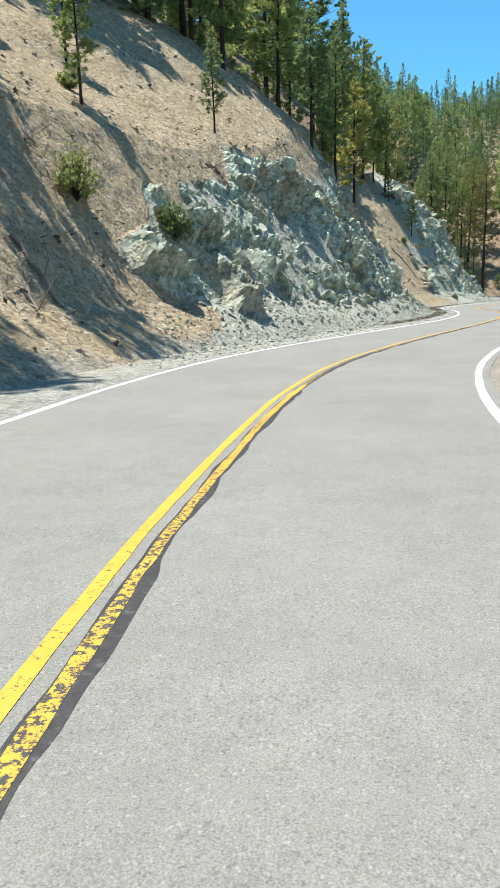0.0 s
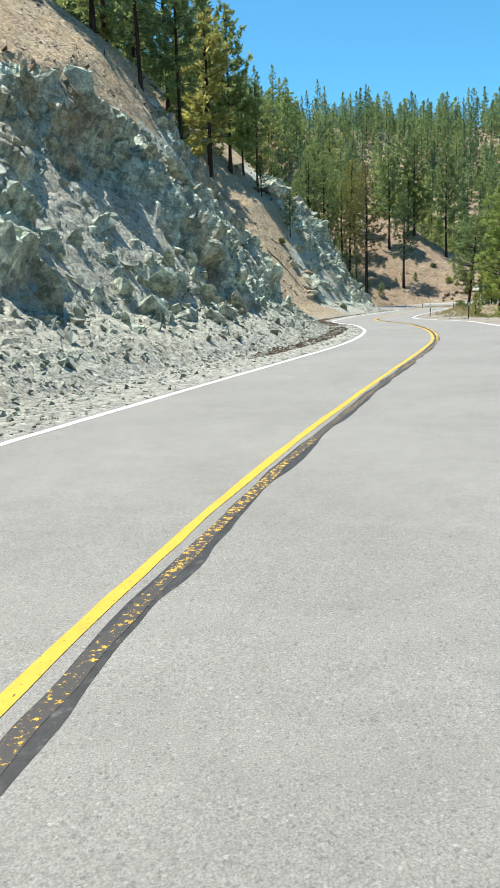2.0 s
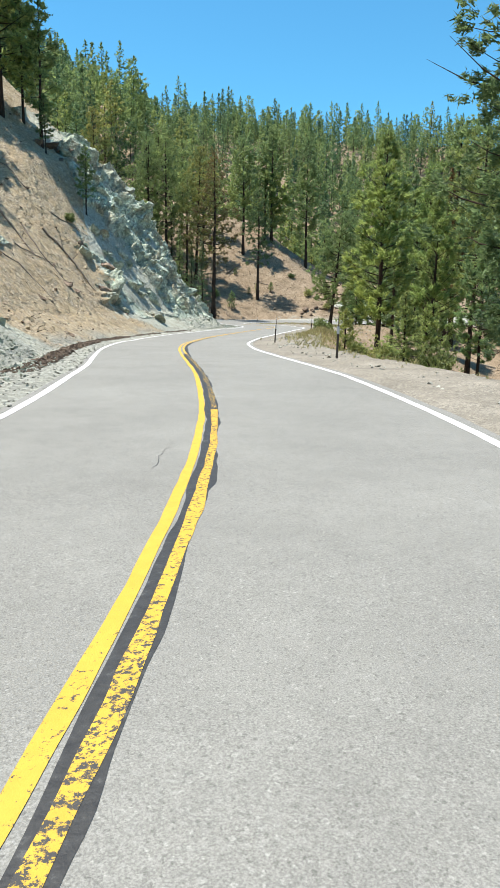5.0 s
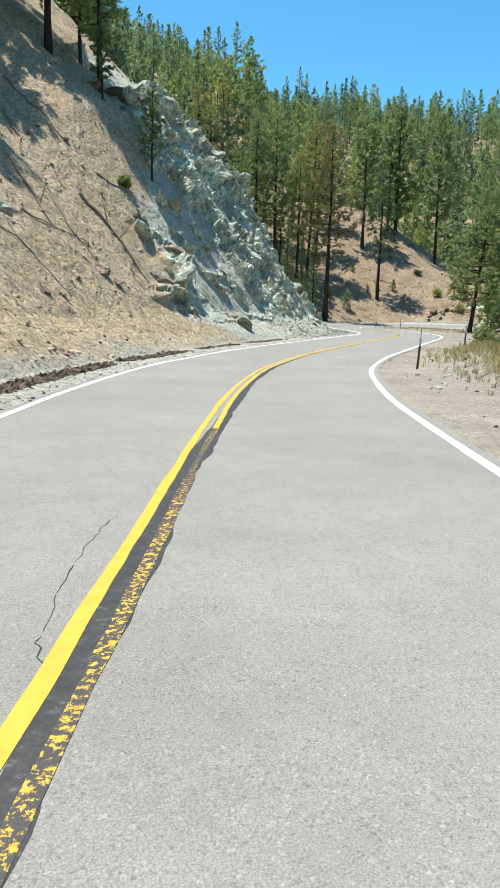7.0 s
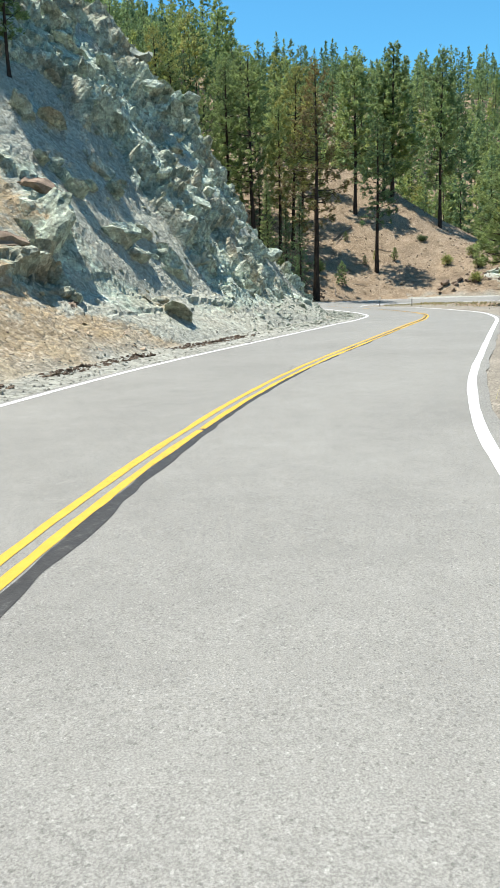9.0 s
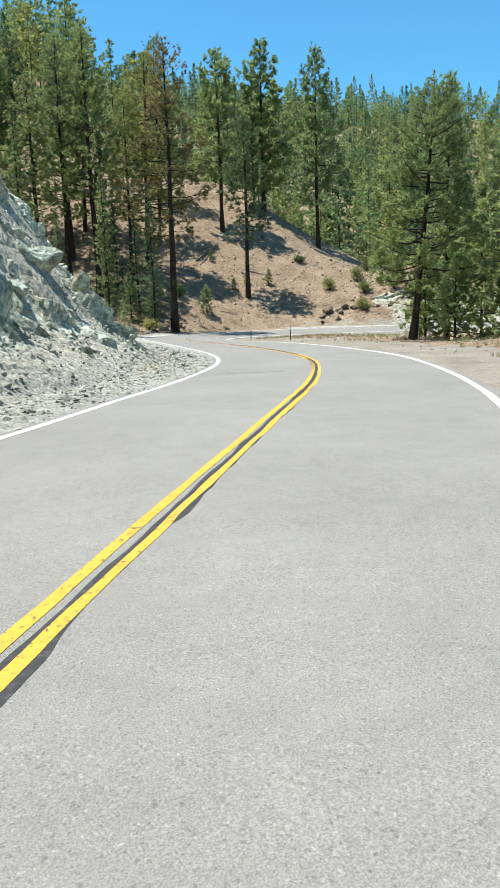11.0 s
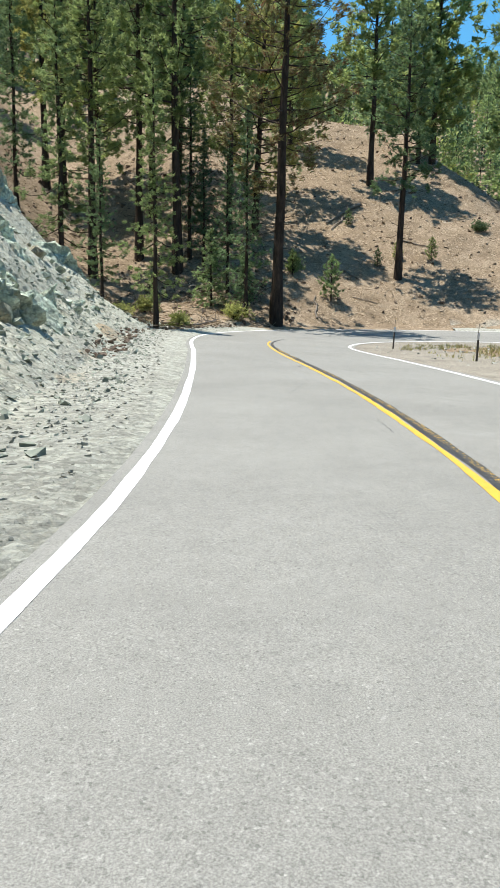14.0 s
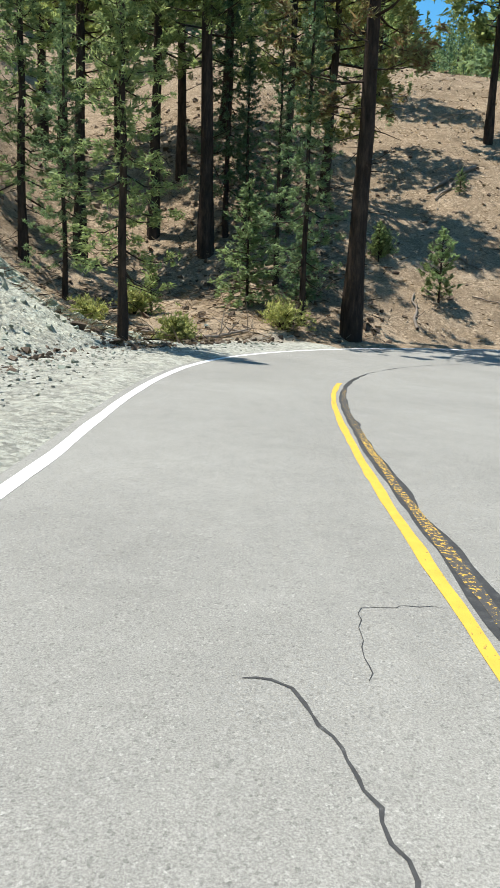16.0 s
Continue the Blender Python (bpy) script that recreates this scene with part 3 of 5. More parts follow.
# ---- road ----
def ribbon(name, a, b, material, y0=-60, y1=400, lift=0.0, step=0.5, cols=2, label="", category="", ragged=(0.0, 0.0), seed=51):
    """A strip along the road between the offsets a and b (left positive); ragged: how far the two edges stray."""
    i0, i1 = np.searchsorted(YS, y0), min(np.searchsorted(YS, y1), len(YS) - 1)
    s = np.arange(S[i0], S[i1], step)
    k = np.interp(s, S, np.arange(len(S)))

    def at(v):
        return np.interp(k, np.arange(len(S)), np.broadcast_to(v, len(S)))
    stray = [lumps(s, 0 * s, 0.9, seed + i) + 0.6 * lumps(s, 0 * s, 0.3, seed + 5 + i) for i in (0, 1)]
    ea, eb = at(a) + ragged[0] * stray[0], at(b) + ragged[1] * stray[1]
    t = np.linspace(0, 1, cols)
    D = ea[:, None] * (1 - t) + eb[:, None] * t
    P = np.stack([at(LINE[:, 0]), at(LINE[:, 1])], 1)[:, None, :] + np.stack([at(LEFT[:, 0]), at(LEFT[:, 1])], 1)[:, None, :] * D[..., None]
    Z = at(ROAD_Z)[:, None] + at(BANK)[:, None] * D + lift
    ob = mesh_object(name, np.concatenate([P, Z[..., None]], -1).reshape(-1, 3), grid_faces(len(s), cols)[:, ::-1], material)
    return tagged(ob, label, category, kind="structure")


N = len(LINE)
ribbon("road", HALF_L + 0.26, -(HALF_R + 0.24), M_ASPHALT, cols=9, label="sun-bleached grey asphalt mountain road with worn markings", category="road", ragged=(0.03, 0.03), seed=90)
SEAM = np.interp(YS, [0, 20, 40, 55, 64, 69, 80, 88, 100, 108, 120, 138, 160], [-0.2, -0.2, -0.16, -0.14, -0.13, -0.29, -0.29, -0.2, -0.15, -0.09, -0.12, -0.17, -0.17])
SEAM_HALF = np.interp(YS, [0, 20, 30, 57, 64, 69, 104, 108, 120, 138, 148, 152], [0.07, 0.075, 0.085, 0.09, 0.12, 0.07, 0.08, 0.045, 0.06, 0.08, 0.06, 0.02])
ribbon("tar_seam", SEAM + SEAM_HALF, SEAM - SEAM_HALF, M_TAR, lift=0.002, step=0.1, ragged=(0.02, 0.035), label="black tar-sealed seam along the centre line", category="road seam", seed=60)
ribbon("yellow_line", 0.046, -0.044, M_YELLOW_WORN, 107.5, 114, lift=0.004, step=0.1, ragged=(0.01, 0.01), label="worn yellow centre stripe beside tar", category="road marking", seed=71)
ribbon("yellow_line", 0.046, -0.046, M_YELLOW, -60, 107.5, lift=0.004, step=0.1, ragged=(0.008, 0.009), label="solid yellow centre stripe on the road", category="road marking", seed=70)
ribbon("yellow_line", 0.045, -0.045, M_YELLOW, 113.6, 150, lift=0.004, step=0.1, ragged=(0.012, 0.012), label="yellow centre stripe ending in the bend", category="road marking", seed=72)
for y0, y1, mat, words in ((-60, 13, M_YELLOW_WORN, "worn flaking yellow centre stripe over tar"), (13, 40, M_YELLOW_FLAKED, "few yellow flakes of a centre stripe left on tar"),
                           (40, 50.5, M_YELLOW_WORN, "worn flaking yellow centre stripe over tar"), (50.5, 66, M_YELLOW_FLAKED, "few yellow flakes of a centre stripe left on tar"), (66, 82, M_YELLOW, "yellow centre stripe in fair repair"),
                           (82, 103, M_YELLOW, "yellow centre stripe in fair repair"), (103, 118, M_YELLOW, "bright yellow centre stripe in fair repair"),
                           (118, 149, M_YELLOW_FLAKED, "few yellow flakes of a centre stripe left on tar")):
    ribbon("yellow_line", -0.138, -0.226, mat, y0, y1, lift=0.004, step=0.1, ragged=(0.012, 0.014), label=words, category="road marking", seed=75)
ribbon("edge_line", HALF_L + 0.07, HALF_L - 0.07, M_WHITE, lift=0.004, step=0.25, ragged=(0.008, 0.008), label="white edge line on the uphill side of the road", category="road marking", seed=80)
ribbon("edge_line", -(HALF_R - 0.07), -(HALF_R + 0.07), M_WHITE, lift=0.004, step=0.25, ragged=(0.008, 0.008), label="white edge line on the downhill side of the road", category="road marking", seed=85)


def build_shoulder():
    k = np.arange(0, N, 1)
    off = np.concatenate([[0.12, 0.26], np.linspace(0.5, 4.4, 12)])
    D = -(HALF_R[k][:, None] + off)
    P = LINE[k][:, None, :] + LEFT[k][:, None, :] * D[..., None]
    Z = height(P[..., 0], P[..., 1]) + 0.035 * lumps(P[..., 0], P[..., 1], 1.7, 61) + 0.015
    Z[:, 0] = ROAD_Z[k] + BANK[k] * D[:, 0] - 0.05
    Z[:, 1] = ROAD_Z[k] + BANK[k] * D[:, 1] - 0.008
    Z[:, -1] -= 0.3
    ob = mesh_object("shoulder", np.concatenate([P, Z[..., None]], -1).reshape(-1, 3), grid_faces(len(k), 14)[:, ::-1], M_GRAVEL, smooth=True)
    tagged(ob, "dusty gravel shoulder beside the road", "shoulder", kind="structure")


build_shoulder()


# ---- trees ----
def blades(rng, tips, dirs, n, length, width, spread=0.9, size=1.0):
    """Sprays of narrow needle blades at the tips of the branches: one triangle each."""
    m = len(tips)
    size = np.repeat(np.broadcast_to(size, m), n)[:, None]
    o = np.repeat(tips, n, 0) + size * rng.normal(0, length * 0.22, (m * n, 3))
    v = np.repeat(dirs, n, 0) + rng.normal(0, spread, (m * n, 3)) + np.array([0, 0, 0.25])
    v /= np.linalg.norm(v, axis=1)[:, None] + 1e-9
    side = np.cross(v, rng.normal(0, 1, (m * n, 3)))
    side /= np.linalg.norm(side, axis=1)[:, None] + 1e-9
    ln = size * length * rng.uniform(0.6, 1.25, (m * n, 1))
    wd = size * width * rng.uniform(0.6, 1.3, (m * n, 1))
    base = o - v * ln * 0.3
    verts = np.stack([base + side * wd, base - side * wd, o + v * ln * 0.7], 1).reshape(-1, 3)
    faces = np.arange(len(verts)).reshape(-1, 3)
    return verts, faces


def tube(path, radii, sides):
    """A tapered, bent tube."""
    path = np.asarray(path)
    n = len(path)
    t = np.gradient(path, axis=0)
    t /= np.linalg.norm(t, axis=1)[:, None] + 1e-9
    ref = np.where(np.abs(t[:, 2:3]) > 0.9, np.array([[1.0, 0, 0]]), np.array([[0, 0, 1.0]]))
    a = np.cross(t, ref)
    a /= np.linalg.norm(a, axis=1)[:, None] + 1e-9
    b = np.cross(t, a)
    ang = np.linspace(0, 2 * np.pi, sides, endpoint=False)
    ring = path[:, None, :] + radii[:, None, None] * (np.cos(ang)[None, :, None] * a[:, None, :] + np.sin(ang)[None, :, None] * b[:, None, :])
    i = np.arange(n * sides).reshape(n, sides)
    j = np.roll(i, -1, 1)
    faces = np.stack([i[:-1], j[:-1], j[1:], i[1:]], -1).reshape(-1, 4)
    return ring.reshape(-1, 3), faces


def join(chunks):
    vs, fs, n = [], [], 0
    for v, f in chunks:
        vs.append(v)
        fs.append(f + n)
        n += len(v)
    return np.concatenate(vs), np.concatenate(fs)


def conifer_shape(seed, tall, bare, reach, limbs, tufts, per_tuft, blade, width, kind="pine", sides=9, thick=None, lean=0.0, spread=0.75):
    """Wood and needles of one conifer, its foot at the origin."""
    rng = np.random.default_rng(seed)
    r0 = thick or tall * 0.0115
    z = np.linspace(-0.8, tall, 14)
    bend = np.cumsum(rng.normal(0, 0.02 * tall / 14, (14, 2)), 0)
    bend -= bend[1]
    path = np.stack([bend[:, 0] + lean * np.maximum(z, 0), bend[:, 1], z], 1)
    rad = r0 * (1 - np.clip(z / tall, 0, 1)) ** 0.8 + 0.015
    rad[:2] *= 1.25
    wood = [tube(path, rad, sides)]
    tips, dirs = [], []
    for i in range(limbs):
        u = (i + rng.uniform(0, 1)) / limbs
        u = u ** (0.8 if kind == "pine" else 0.85)
        h = bare + (tall - bare) * u * 0.985
        az = i * 2.399 + rng.normal(0, 0.5)
        if kind == "pine":
            ln = reach * (1 - u) ** 0.5 * rng.uniform(0.55, 1.12) * min(1, 0.5 + u * 2.2)
            up = -0.1 + 0.6 * u + rng.normal(0, 0.13)
        elif kind == "young":
            ln = reach * (1 - u) ** 0.62 * rng.uniform(0.45, 1.12) * min(1, 0.5 + u * 2.0)
            up = 0.3 + 0.4 * u
        else:
            ln = reach * (1 - u) ** 0.8 * rng.uniform(0.55, 1.1)
            up = -0.25 + 0.6 * u + rng.normal(0, 0.08)
        ln = max(ln, 0.11 * reach)
        foot = np.array([np.interp(h, z, path[:, 0]), np.interp(h, z, path[:, 1]), h])
        d = np.array([math.cos(az), math.sin(az), up])
        q = np.linspace(0, 1, 4)[:, None]
        curve = foot + d * ln * q + np.array([0, 0, 1.0]) * ln * (0.16 * q ** 2 - (0.14 if kind == "fir" else 0.05) * np.sin(np.pi * q))
        cut = slice(None) if sides > 7 else slice(None, None, 3)
        wood.append(tube(curve[cut], np.linspace(max(0.012, 0.016 * ln + 0.006), 0.006, 4)[cut], 3))
        k = max(2, int(tufts * (0.3 + 0.95 * ln / reach)))
        flat = np.array([-math.sin(az), math.cos(az), 0.0])
        if kind == "fir":
            w = rng.uniform(0.12, 1.02, k)
            off = rng.normal(0, 0.25, (k, 1)) * ln * (1.15 - w[:, None] * 0.5)
            haze = rng.normal(0, 0.05, (k, 1)) * ln
        else:  # needles gather in clumps towards the ends of the limb
            n = 2 + int(3.5 * ln / reach)
            home = rng.integers(0, n, k)
            w = rng.uniform(0.38, 1.0, n)[home] + rng.normal(0, 0.05, k)
            off = ((rng.normal(0, 0.24, n) * ln)[home] + rng.normal(0, 0.045 * reach, k))[:, None]
            haze = ((rng.normal(0.02, 0.06, n) * ln)[home] + rng.normal(0, 0.04 * reach, k))[:, None]
        p = np.stack([np.interp(w, q[:, 0], curve[:, c]) for c in range(3)], 1)
        p = p + flat * off + np.array([0, 0, 1.0]) * haze
        tips.append(p)
        dirs.append(np.repeat(d[None] / np.linalg.norm(d), k, 0) + flat * np.sign(off) * 0.7)
    for i in range(14 if sides > 8 and bare > 2.4 else 0):  # dead stubs under the crown
        h, az, ln = rng.uniform(0.25, 1.15) * bare, rng.uniform(0, 6.28), rng.uniform(0.4, 1.9)
        foot = np.array([np.interp(h, z, path[:, 0]), np.interp(h, z, path[:, 1]), h])
        d = np.array([math.cos(az), math.sin(az), rng.normal(-0.15, 0.2)])
        wood.append(tube(np.stack([foot, foot + d * ln * 0.5, foot + d * ln + rng.normal(0, 0.12, 3)]), np.array([0.03, 0.018, 0.006]), 3))
    tips.append(np.stack([np.full(5, path[-1, 0]), np.full(5, path[-1, 1]), tall - np.linspace(0.1, 1.2, 5) * min(1, tall / 12)], 1))
    dirs.append(np.repeat(np.array([[0, 0, 1.0]]), 5, 0))
    tips = np.concatenate(tips)
    size = np.interp(tips[:, 2] / tall, [0.3, 0.75, 1.0], [1.0, 0.9, 0.6])
    return join(wood), blades(rng, tips, np.concatenate(dirs), per_tuft, blade, width, spread, size)


def make_tree(name, shape, leaf, label, category="tree", group=""):
    """A tree as one thing: trunk with its limbs, and crown."""
    root = new(name)
    tagged(root, label, category, group)
    (wv, wf), (cv, cf) = shape
    mesh_object("trunk", wv, wf, M_BARK, root, smooth=True)
    mesh_object("crown", cv, cf, leaf, root)
    return root


PINE_LABEL = "tall pine with bare dark trunk and open green crown"
FIR_LABEL = "dense dark-green conical fir on the hillside"
kinds = {
    "pine_near_a": (conifer_shape(11, 24, 7.5, 4.6, 92, 17, 17, 0.34, 0.038, "pine", 10, 0.29), M_NEEDLE, PINE_LABEL),
    "pine_rusty": (conifer_shape(15, 24, 7.5, 4.5, 84, 14, 16, 0.34, 0.038, "pine", 10, 0.29), M_RUSTY, "tall pine with reddish-brown dying lower crown beside the bend"),
    "pine_near_b": (conifer_shape(12, 21, 3.0, 4.8, 104, 19, 17, 0.34, 0.038, "pine", 10, 0.2, 0.04), M_NEEDLE, "tall pine with heavy limbs beside the gravel shoulder"),
    "pine_broad": (conifer_shape(16, 14.5, 2.6, 5.2, 88, 24, 17, 0.34, 0.038, "pine", 10, 0.22, 0.1), M_NEEDLE, "leaning broad-crowned pine on the gravel shoulder"),
    "pine_full": (conifer_shape(13, 14, 2.2, 3.0, 120, 14, 16, 0.32, 0.04, "young", 9, 0.15), M_YOUNG, "full yellow-green young pine standing below the road shoulder"),
    "fir_near": (conifer_shape(14, 22, 3.2, 3.3, 96, 11, 16, 0.34, 0.036, "fir", 9, 0.19), M_FIR, "slender fir with layered limbs in the gully"),
    "pine_mid_a": (conifer_shape(21, 22, 3.6, 5.0, 96, 12, 11, 0.6, 0.1, "pine", 6), M_NEEDLE, PINE_LABEL),
    "pine_mid_b": (conifer_shape(22, 19, 3.0, 4.7, 84, 12, 11, 0.6, 0.1, "pine", 6), M_NEEDLE, PINE_LABEL),
    "pine_mid_c": (conifer_shape(23, 25, 5.6, 5.2, 96, 12, 11, 0.6, 0.1, "pine", 6), M_NEEDLE, PINE_LABEL),
    "fir_mid_a": (conifer_shape(24, 22, 1.8, 5.0, 100, 9, 10, 0.6, 0.1, "fir", 6, None, 0, 0.6), M_FIR, FIR_LABEL),
    "fir_mid_b": (conifer_shape(25, 18, 1.0, 4.4, 92, 9, 10, 0.6, 0.1, "fir", 6, None, 0, 0.6), M_FIR, FIR_LABEL),
    "fir_dry": (conifer_shape(26, 21, 4.0, 2.8, 70, 6, 7, 0.55, 0.08, "fir", 6), M_DRY, "dying conifer with rust-brown needles among green trees"),
    "pine_small": (conifer_shape(27, 9, 2.2, 1.7, 64, 8, 10, 0.32, 0.05, "pine", 7, 0.09), M_NEEDLE, "small open pine on the crest above the road cut"),
    "sapling": (conifer_shape(28, 3.2, 0.15, 1.15, 60, 8, 10, 0.18, 0.028, "young", 6, 0.04), M_NEEDLE, "bushy green pine sapling on bare soil"),
    "fir_sapling": (conifer_shape(29, 5.5, 0.2, 1.9, 75, 8, 10, 0.25, 0.04, "fir", 6, 0.06), M_FIR, "young dark fir in the shade of taller trees"),
}
stock = {}


def surface(x, y):
    """Height of what lies on top at a place: the broken cut, or the bare ground."""
    v = CUTS[0][0]
    gap = (v[:, 0] - x) ** 2 + (v[:, 1] - y) ** 2
    i = int(np.argmin(gap))
    return float(v[i, 2]) if gap[i] < 0.04 else float(height(np.array([x]), np.array([y]))[0])


def plant(kind, x, y, tall=None, turn=None, sink=0.15, z=None, rng=random.Random(5)):
    """Stand a tree of a kind at a place; the first of a kind is built, the rest are copies."""
    native = {"pine_near_a": 24, "pine_rusty": 24, "pine_broad": 14.5, "pine_near_b": 21, "pine_full": 14, "fir_near": 22, "pine_mid_a": 22, "pine_mid_b": 19, "pine_mid_c": 25,
              "fir_mid_a": 22, "fir_mid_b": 18, "fir_dry": 21, "pine_small": 9, "sapling": 3.2, "fir_sapling": 5.5}[kind]
    if z is None:
        z = surface(x, y)
    k = (tall or native * rng.uniform(0.82, 1.15)) / native
    fat = k * rng.uniform(0.9, 1.15)
    turn = rng.uniform(0, 360) if turn is None else turn
    m = pose(x, y, z - sink, 0, 0, turn) @ Matrix.Diagonal((fat, fat, k, 1))
    if kind not in stock:
        shape, leaf, label = kinds[kind]
        name = "fir_tree" if "fir" in kind else "pine_tree"
        name = "sapling" if "sapling" in kind else name
        stock[kind] = make_tree(name, shape, leaf, label, "sapling" if "sapling" in kind else "tree", "trees on the hillside")
        stock[kind].matrix_world = m
        return stock[kind]
    return copy_thing(stock[kind], m @ Matrix.Diagonal(tuple(1 / c for c in stock[kind].scale) + (1,)))


# trees that stand out along the way, and unseen ones shading the left bank
for kind, x, y, tall in [
        ("pine_rusty", 51.1, 163.5, 28), ("pine_near_a", 62.0, 171.0, 20), ("pine_mid_c", 64.3, 186.3, 23), ("pine_mid_c", 77.6, 184.4, 26),
        ("pine_mid_a", 72.4, 191.2, 23), ("pine_mid_b", 71.0, 191.6, 17), 
        ("fir_near", 43.1, 154.9, 14), ("pine_near_a", 45.2, 172.6, 28), ("pine_near_a", 42.4, 175.4, 27), ("fir_near", 46.2, 173.8, 17), ("fir_near", 47.2, 172.6, 10),
        ("fir_near", 37.2, 168.3, 20), ("pine_near_a", 36.0, 183.9, 25), ("pine_near_a", 34.4, 185.6, 27), ("fir_near", 49.1, 163.4, 14), ("pine_near_b", 51.8, 177.4, 24),
        ("pine_near_b", 46.1, 186.5, 24), ("fir_near", 40.0, 163.0, 11), ("fir_near", 33.5, 174.0, 18), ("pine_near_a", 39.0, 172.4, 23), ("fir_near", 48.4, 167.6, 11), ("pine_near_a", 49.4, 175.0, 20), ("pine_near_b", 55.2, 184.6, 20), ("pine_near_a", 43.6, 181.0, 25), ("pine_near_b", 39.0, 188.0, 24), ("pine_near_a", 58.0, 194.0, 22),
        ("pine_full", 66.0, 141.0, 10), ("pine_full", 73.0, 143.0, 12), ("pine_mid_b", 78.5, 137.0, 15), ("pine_full", 62.6, 132.5, 8), ("pine_full", 36.6, 80.1, 13.4), ("pine_near_b", 45.0, 82.5, 19), ("pine_near_b", 29.6, 58.2, 18), ("pine_full", 33.8, 70.0, 9),
        ("pine_full", 42.5, 78.0, 10), ("fir_near", 44.0, 91.0, 14), ("pine_full", 50.0, 96.0, 15), ("fir_near", 38.5, 66.0, 16), ("fir_near", 49.0, 78.0, 20), ("pine_full", 54.0, 104.0, 13), ("fir_near", 40.5, 73.0, 15),
        ("pine_mid_b", 10.8, 100.8, 14), ("pine_mid_b", 9.6, 95.6, 13), ("pine_small", 13.2, 103.4, 9), ("pine_mid_b", 16.0, 105.6, 18), ("pine_small", 19.0, 104.8, 12), ("pine_small", 17.8, 107.6, 11),
        ("pine_small", 6.6, 57.0, 10), ("pine_small", 4.6, 54.0, 9), ("pine_mid_b", 2.5, 58.5, 13), ("pine_small", 8.5, 60.5, 10), ("pine_mid_b", -1.5, 56.0, 14),
        ("pine_mid_a", -4.5, 60.0, 18), ("fir_mid_b", -6.5, 55.0, 15), ("pine_mid_b", -9.5, 58.0, 17), ("pine_mid_a", -12.0, 52.0, 19), ("pine_mid_c", -15.5, 50.5, 22),
        # mostly out of view up the left bank, added for the shade they throw
        ("pine_near_a", -10.6, 24.4, 18), ("pine_near_a", -10.8, 17.4, 17), ("fir_mid_b", -12.8, 26.2, 13), ("fir_mid_b", -14.0, 27.6, 16), ("fir_mid_b", -11.6, 27.0, 11), ("fir_mid_b", -14.6, 25.2, 12), ("fir_mid_b", -10.9, 25.4, 10), ("fir_mid_b", -12.6, 23.6, 13), ("pine_mid_b", -13.8, 20.6, 14), ("pine_mid_b", -13.6, 31.6, 10), ("pine_small", -14.4, 36.8, 10), ("pine_small", -11.6, 14.8, 9), ("pine_mid_b", -22.5, 17.5, 14), ("pine_mid_a", -21.5, 22.5, 13), ("pine_mid_b", -24.5, 27.0, 15), ("pine_mid_b", -21.0, 11.0, 12), ("pine_small", -6.7, 32.0, 5.5), ("pine_small", -1.7, 42.6, 5), ("pine_small", -9.0, 40.0, 6)]:
    plant(kind, x, y, tall)
plant("pine_broad", 56.6, 128.4, 14.5, -18)
for kind, x, y, tall in [
        ("sapling", 55.9, 167.8, 3.3), ("sapling", 60.2, 179.0, 1.5), ("sapling", 53.6, 170.4, 1.9), ("sapling", 65.4, 173.0, 1.9), ("sapling", 60.9, 172.8, 1.5),
        ("sapling", 62.8, 173.6, 1.6), ("fir_sapling", 47.0, 165.0, 5), ("fir_sapling", 49.3, 165.8, 3.6), 
        ("fir_sapling", 43.2, 163.5, 2.2), ("pine_small", 22.0, 101.6, 5.2), ("pine_small", 19.2, 103.6, 4.6), ("sapling", 31.2, 66.5, 3.0),
        ("fir_sapling", 28.7, 64.0, 3.0), ("sapling", 30.3, 72.0, 2.2)]:
    plant(kind, x, y, tall, sink=0.05)


